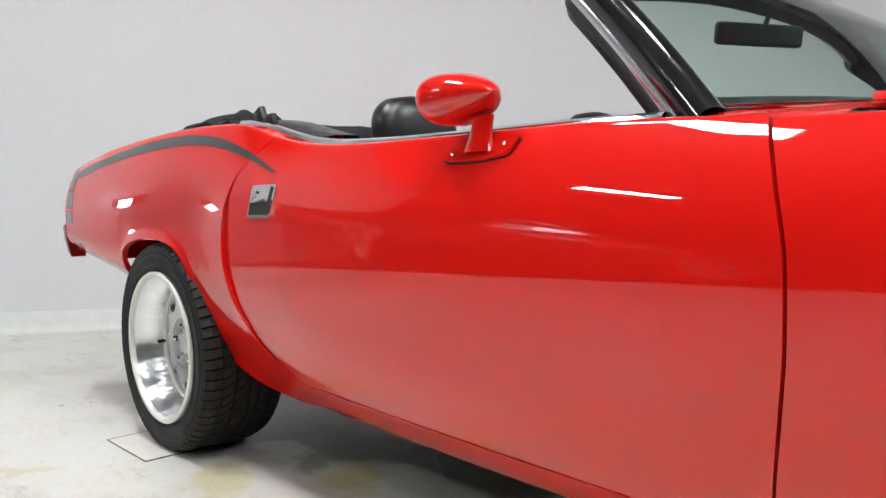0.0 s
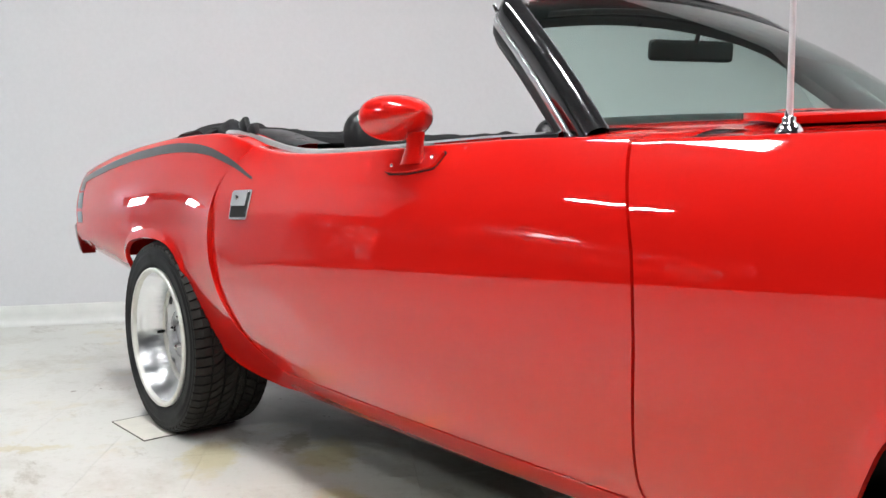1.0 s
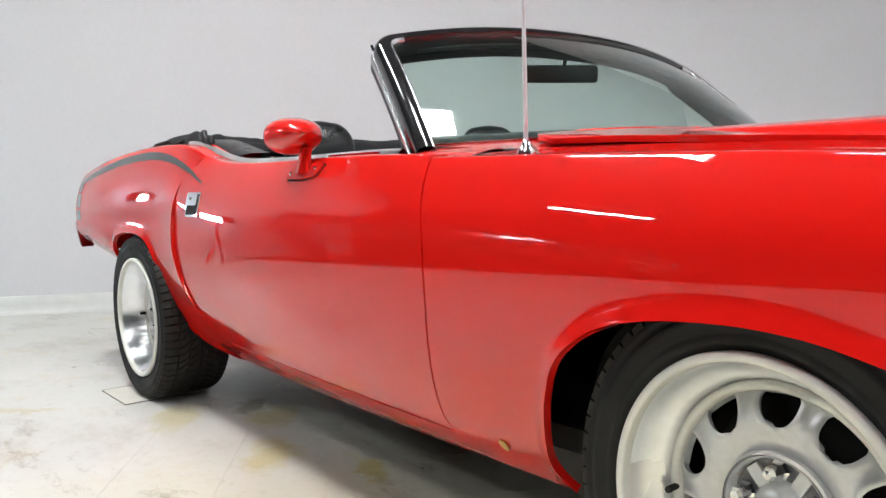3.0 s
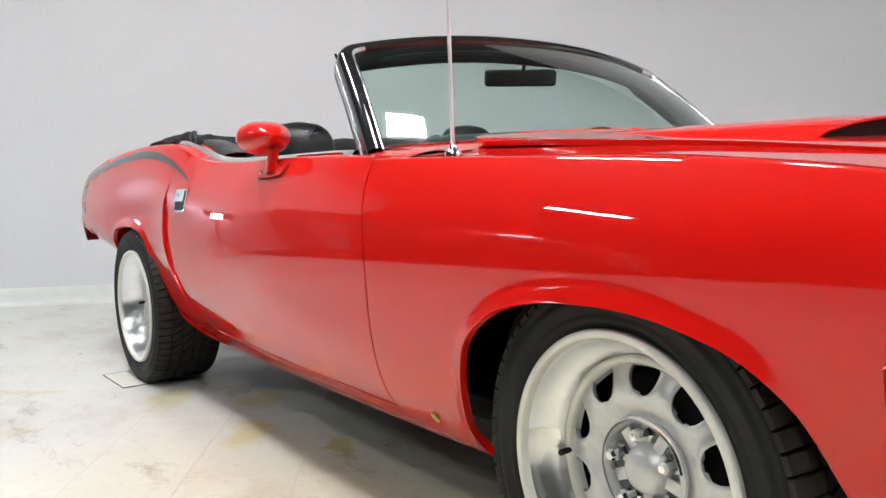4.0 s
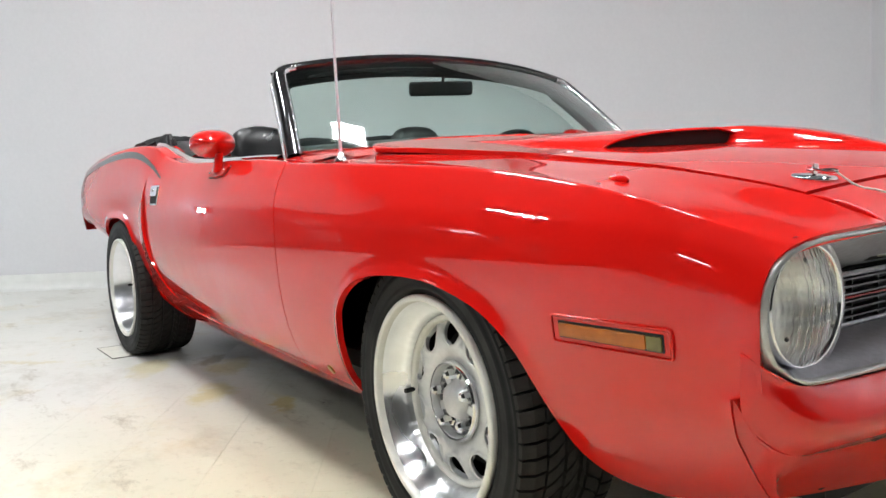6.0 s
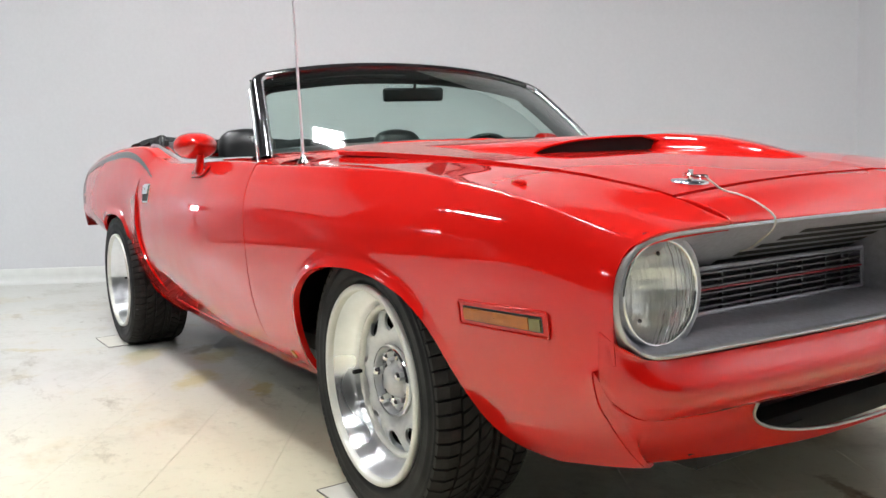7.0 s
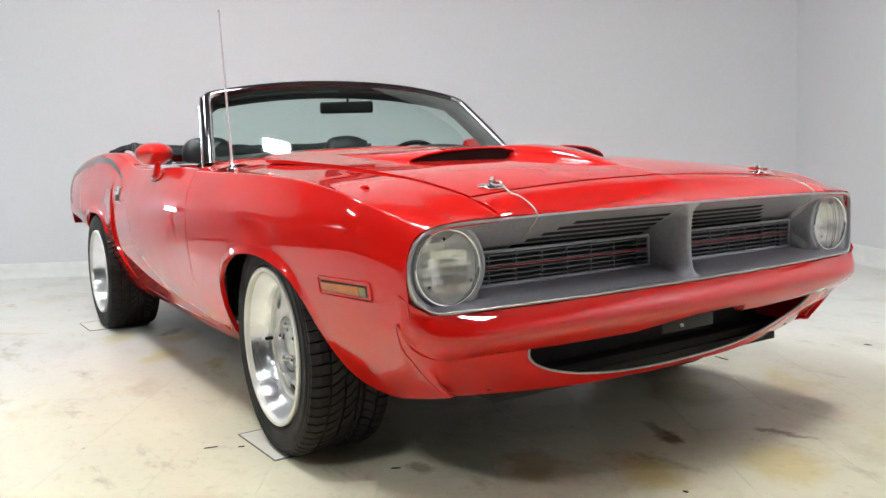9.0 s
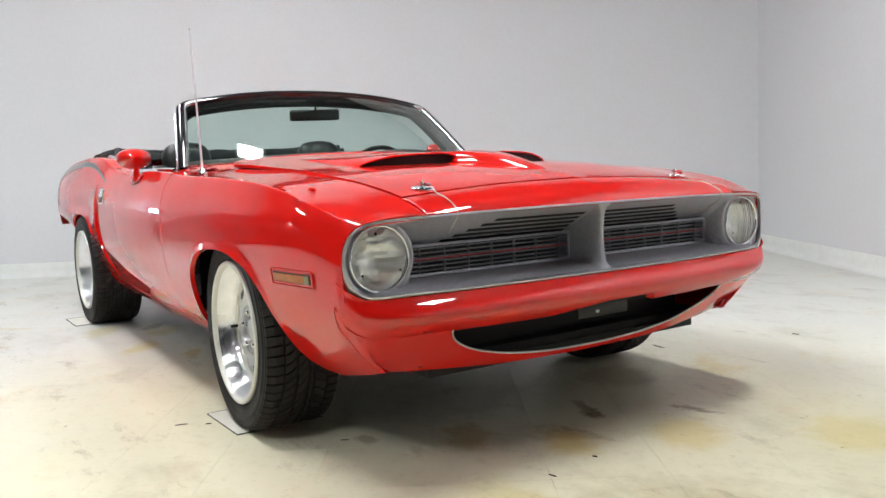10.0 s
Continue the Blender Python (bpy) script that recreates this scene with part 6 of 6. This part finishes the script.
def parked_car(near_rear, near_front):
    car = tagged(new("parked_car"), "dark maroon coupe with pale spoked wheels, one end up on ramps", "car")
    ahead = (near_front - near_rear).normalized()
    inward = Vector((-WALL_A.x, -WALL_A.y, 0))
    mid = near_rear.lerp(near_front, 0.5) + inward * 0.80
    base = (near_front - near_rear).length

    def at(u, v, z):
        return mid + ahead * u + inward * v + Vector((0, 0, z + rise * (half - u) / base))
    half, rise = base / 2, 0.62
    belt = smoothed([(-2.55, 0.78), (-2.3, 0.90), (-1.2, 0.93), (0.6, 0.92), (1.6, 0.86), (2.25, 0.74), (2.4, 0.60)], 0.08, -3, 3)
    roof = smoothed([(-2.6, 0.0), (-2.0, 0.02), (-1.15, 0.34), (-0.5, 0.42), (0.15, 0.40), (0.85, 0.04), (1.2, 0.0)], 0.08, -3, 3)
    wide = smoothed([(-2.6, 0.72), (-2.3, 0.84), (-1.0, 0.89), (1.4, 0.89), (2.1, 0.82), (2.45, 0.66)], 0.10, -3, 3)
    low = smoothed([(-2.6, 0.42), (-2.1, 0.28), (-half - 0.36, 0.24), (half + 0.36, 0.24), (2.1, 0.26), (2.45, 0.34)], 0.06, -3, 3)

    def sill(u):
        for c in (-half, half):
            if abs(u - c) < 0.37:
                return max(low(u), 0.33 + math.sqrt(max(0.0, 0.37 ** 2 - (u - c) ** 2)))
        return float(low(u))
    us = np.linspace(-2.5, 2.42, 130)
    rows = []
    for u in us:
        b, r, w = float(belt(u)), float(roof(u)), float(wide(u))
        side = [(w - 0.05, sill(u)), (w, min(max(sill(u) + 0.02, 0.5), b - 0.1)), (w, min(max(sill(u) + 0.04, 0.68), b - 0.06)), (w - 0.04, b), (w - 0.10, b + 0.02), (w - 0.13 - 0.20 * min(1, r / 0.4), b + 0.02 + r * 0.9), (w * 0.4, b + 0.03 + r)]
        rows.append([at(u, -v, z) for v, z in side] + [at(u, v, z) for v, z in side[::-1]])
    body = sheet("body", rows, DARK_RED, car, "dark maroon glossy body")
    for e in (0, -1):
        ring = rows[e]
        c = sum(ring, Vector()) / len(ring)
        sheet("end_panel", [ring, [p.lerp(c, 0.98) for p in ring]], DARK_RED, car)
    for v in (-1, 1):
        glass = [[at(u, v * (float(wide(u)) - 0.115 - (0.20 * min(1, float(roof(u)) / 0.4)) * k), float(belt(u)) + 0.03 + float(roof(u)) * 0.85 * k) for k in (0.05, 0.9)] for u in np.linspace(-0.95, 0.45, 14)]
        sheet("side_window", glass, BLACK, car, "black side window")
    for u in (-half, half):
        for v in (-1, 1):
            wheel_ob = tagged(new("wheel"), "")
            wheel_ob.parent = car
            face = v * 0.82

            def spin(profile, steps=40):
                return [[at(u + r * math.cos(2 * math.pi * k / steps), face + v * h, 0.333 + r * math.sin(2 * math.pi * k / steps)) for r, h in profile] for k in range(steps)]
            sheet("tyre", spin([(0.20, -0.2), (0.31, -0.2), (0.333, -0.17), (0.333, -0.03), (0.31, 0.0), (0.23, 0.005), (0.215, -0.02)]), RUBBER, wheel_ob, "black tyre", wrap_n=True)
            sheet("rim", spin([(0.222, -0.02), (0.222, 0.004), (0.205, 0.006), (0.195, -0.04), (0.05, -0.07), (0.0, -0.07)]), MATT, wheel_ob, wrap_n=True)
            sheet("rim_lip", spin([(0.224, 0.002), (0.216, 0.010), (0.204, 0.006), (0.200, -0.01)]), LIP, wheel_ob, "pale rim lip", wrap_n=True)
            for k in range(5):
                a = 2 * math.pi * (k + 0.25) / 5
                p, q = [at(u + r * math.cos(a), face + v * h, 0.333 + r * math.sin(a)) for r, h in ((0.03, -0.02), (0.208, -0.012))]
                tube("spoke", [p, q], 0.018, LIP, wheel_ob, "pale wheel spoke", sides=8)


parked_car(Vector((-6.25, -3.55, 0)), Vector((-3.62, -5.28, 0)))


def wheel_ramp(x, y, turn):
    """A steel stand with a sloping lead-up, under a raised wheel of the parked car."""
    ramp = tagged(new("wheel_ramp"), "dark steel ramp under the raised wheel of the coupe", "ramp", "ramps under the coupe")
    ramp.matrix_basis = pose(x, y, 0, 0, 0, turn)
    box("deck", (0.55, 0.26, 0.03), (0, 0, 0.60), BRACKET, ramp, bevel=0.005)
    for u in (-0.24, 0.24):
        for v in (-0.11, 0.11):
            box("post", (0.04, 0.04, 0.582), (u, v, 0.294), BRACKET, ramp)
    box("slope", (1.28, 0.26, 0.025), (0.82, 0, 0.30), BRACKET, ramp, turn=(0, 27.5, 0))


for out in (0.10, 1.46):
    foot = Vector((-6.25, -3.55, 0)) - WALL_A * out
    wheel_ramp(foot.x, foot.y, ROOM_TURN)

# ---- floor tiles, last ----
TILE, JOINT = 0.3175, 0.0005


def tile_mesh():
    h = (TILE - JOINT) / 2
    top = [(-h + 0.0003, -h + 0.0003, 0), (h - 0.0003, -h + 0.0003, 0), (h - 0.0003, h - 0.0003, 0), (-h + 0.0003, h - 0.0003, 0)]
    low = [(-h, -h, -0.0005), (h, -h, -0.0005), (h, h, -0.0005), (-h, h, -0.0005)]
    foot = [(x, y, -0.0016) for x, y, z in low]
    faces = [(0, 1, 2, 3)] + [(4 + i, 4 + (i + 1) % 4, (i + 1) % 4, i) for i in range(4)] + [(8 + i, 8 + (i + 1) % 4, 4 + (i + 1) % 4, 4 + i) for i in range(4)]
    return top + low + foot, faces


def lay_tiles():
    verts, faces = tile_mesh()
    me = bpy.data.meshes.new("tile")
    me.from_pydata(verts, [], faces)
    me.materials.append(FLOOR)
    turn = math.atan2(WALL_B.y, WALL_B.x)
    ca, sa = math.cos(turn), math.sin(turn)
    near, rest_v, rest_f = 0, [], []
    for i in range(-1, 54):
        for j in range(-1, 46):
            # i counts along the far wall, j along the side wall
            across = -0.112 + TILE * (i + 0.5) - TILE * 41
            along = 0.05 + TILE * (j + 0.5) - TILE * 16
            p = WALL_A * across + WALL_B * along
            q = p - CORNER
            if q.dot(WALL_A) > 0.10 or q.dot(WALL_B) < -0.10 or q.dot(WALL_A) < -FLOOR_EDGE - 0.1 or q.dot(WALL_B) > 14.0:
                continue
            if -3.5 < p.x < 2.1 and -2.0 < p.y < 1.7 and near < 300:
                ob = new("tile", me)
                ob.parent = FLOOR_OB
                ob.matrix_basis = Matrix.Translation((p.x, p.y, 0)) @ Matrix.Rotation(turn, 4, "Z")
                near += 1
            else:
                b = len(rest_v)
                rest_v += [(p.x + x * ca - y * sa, p.y + x * sa + y * ca, z) for x, y, z in verts]
                rest_f += [tuple(b + k for k in f) for f in faces]
    ob = link("farther_tiles", rest_v, rest_f, FLOOR, FLOOR_OB, "", smooth=False)
    tagged(ob, kind="stuff")


lay_tiles()
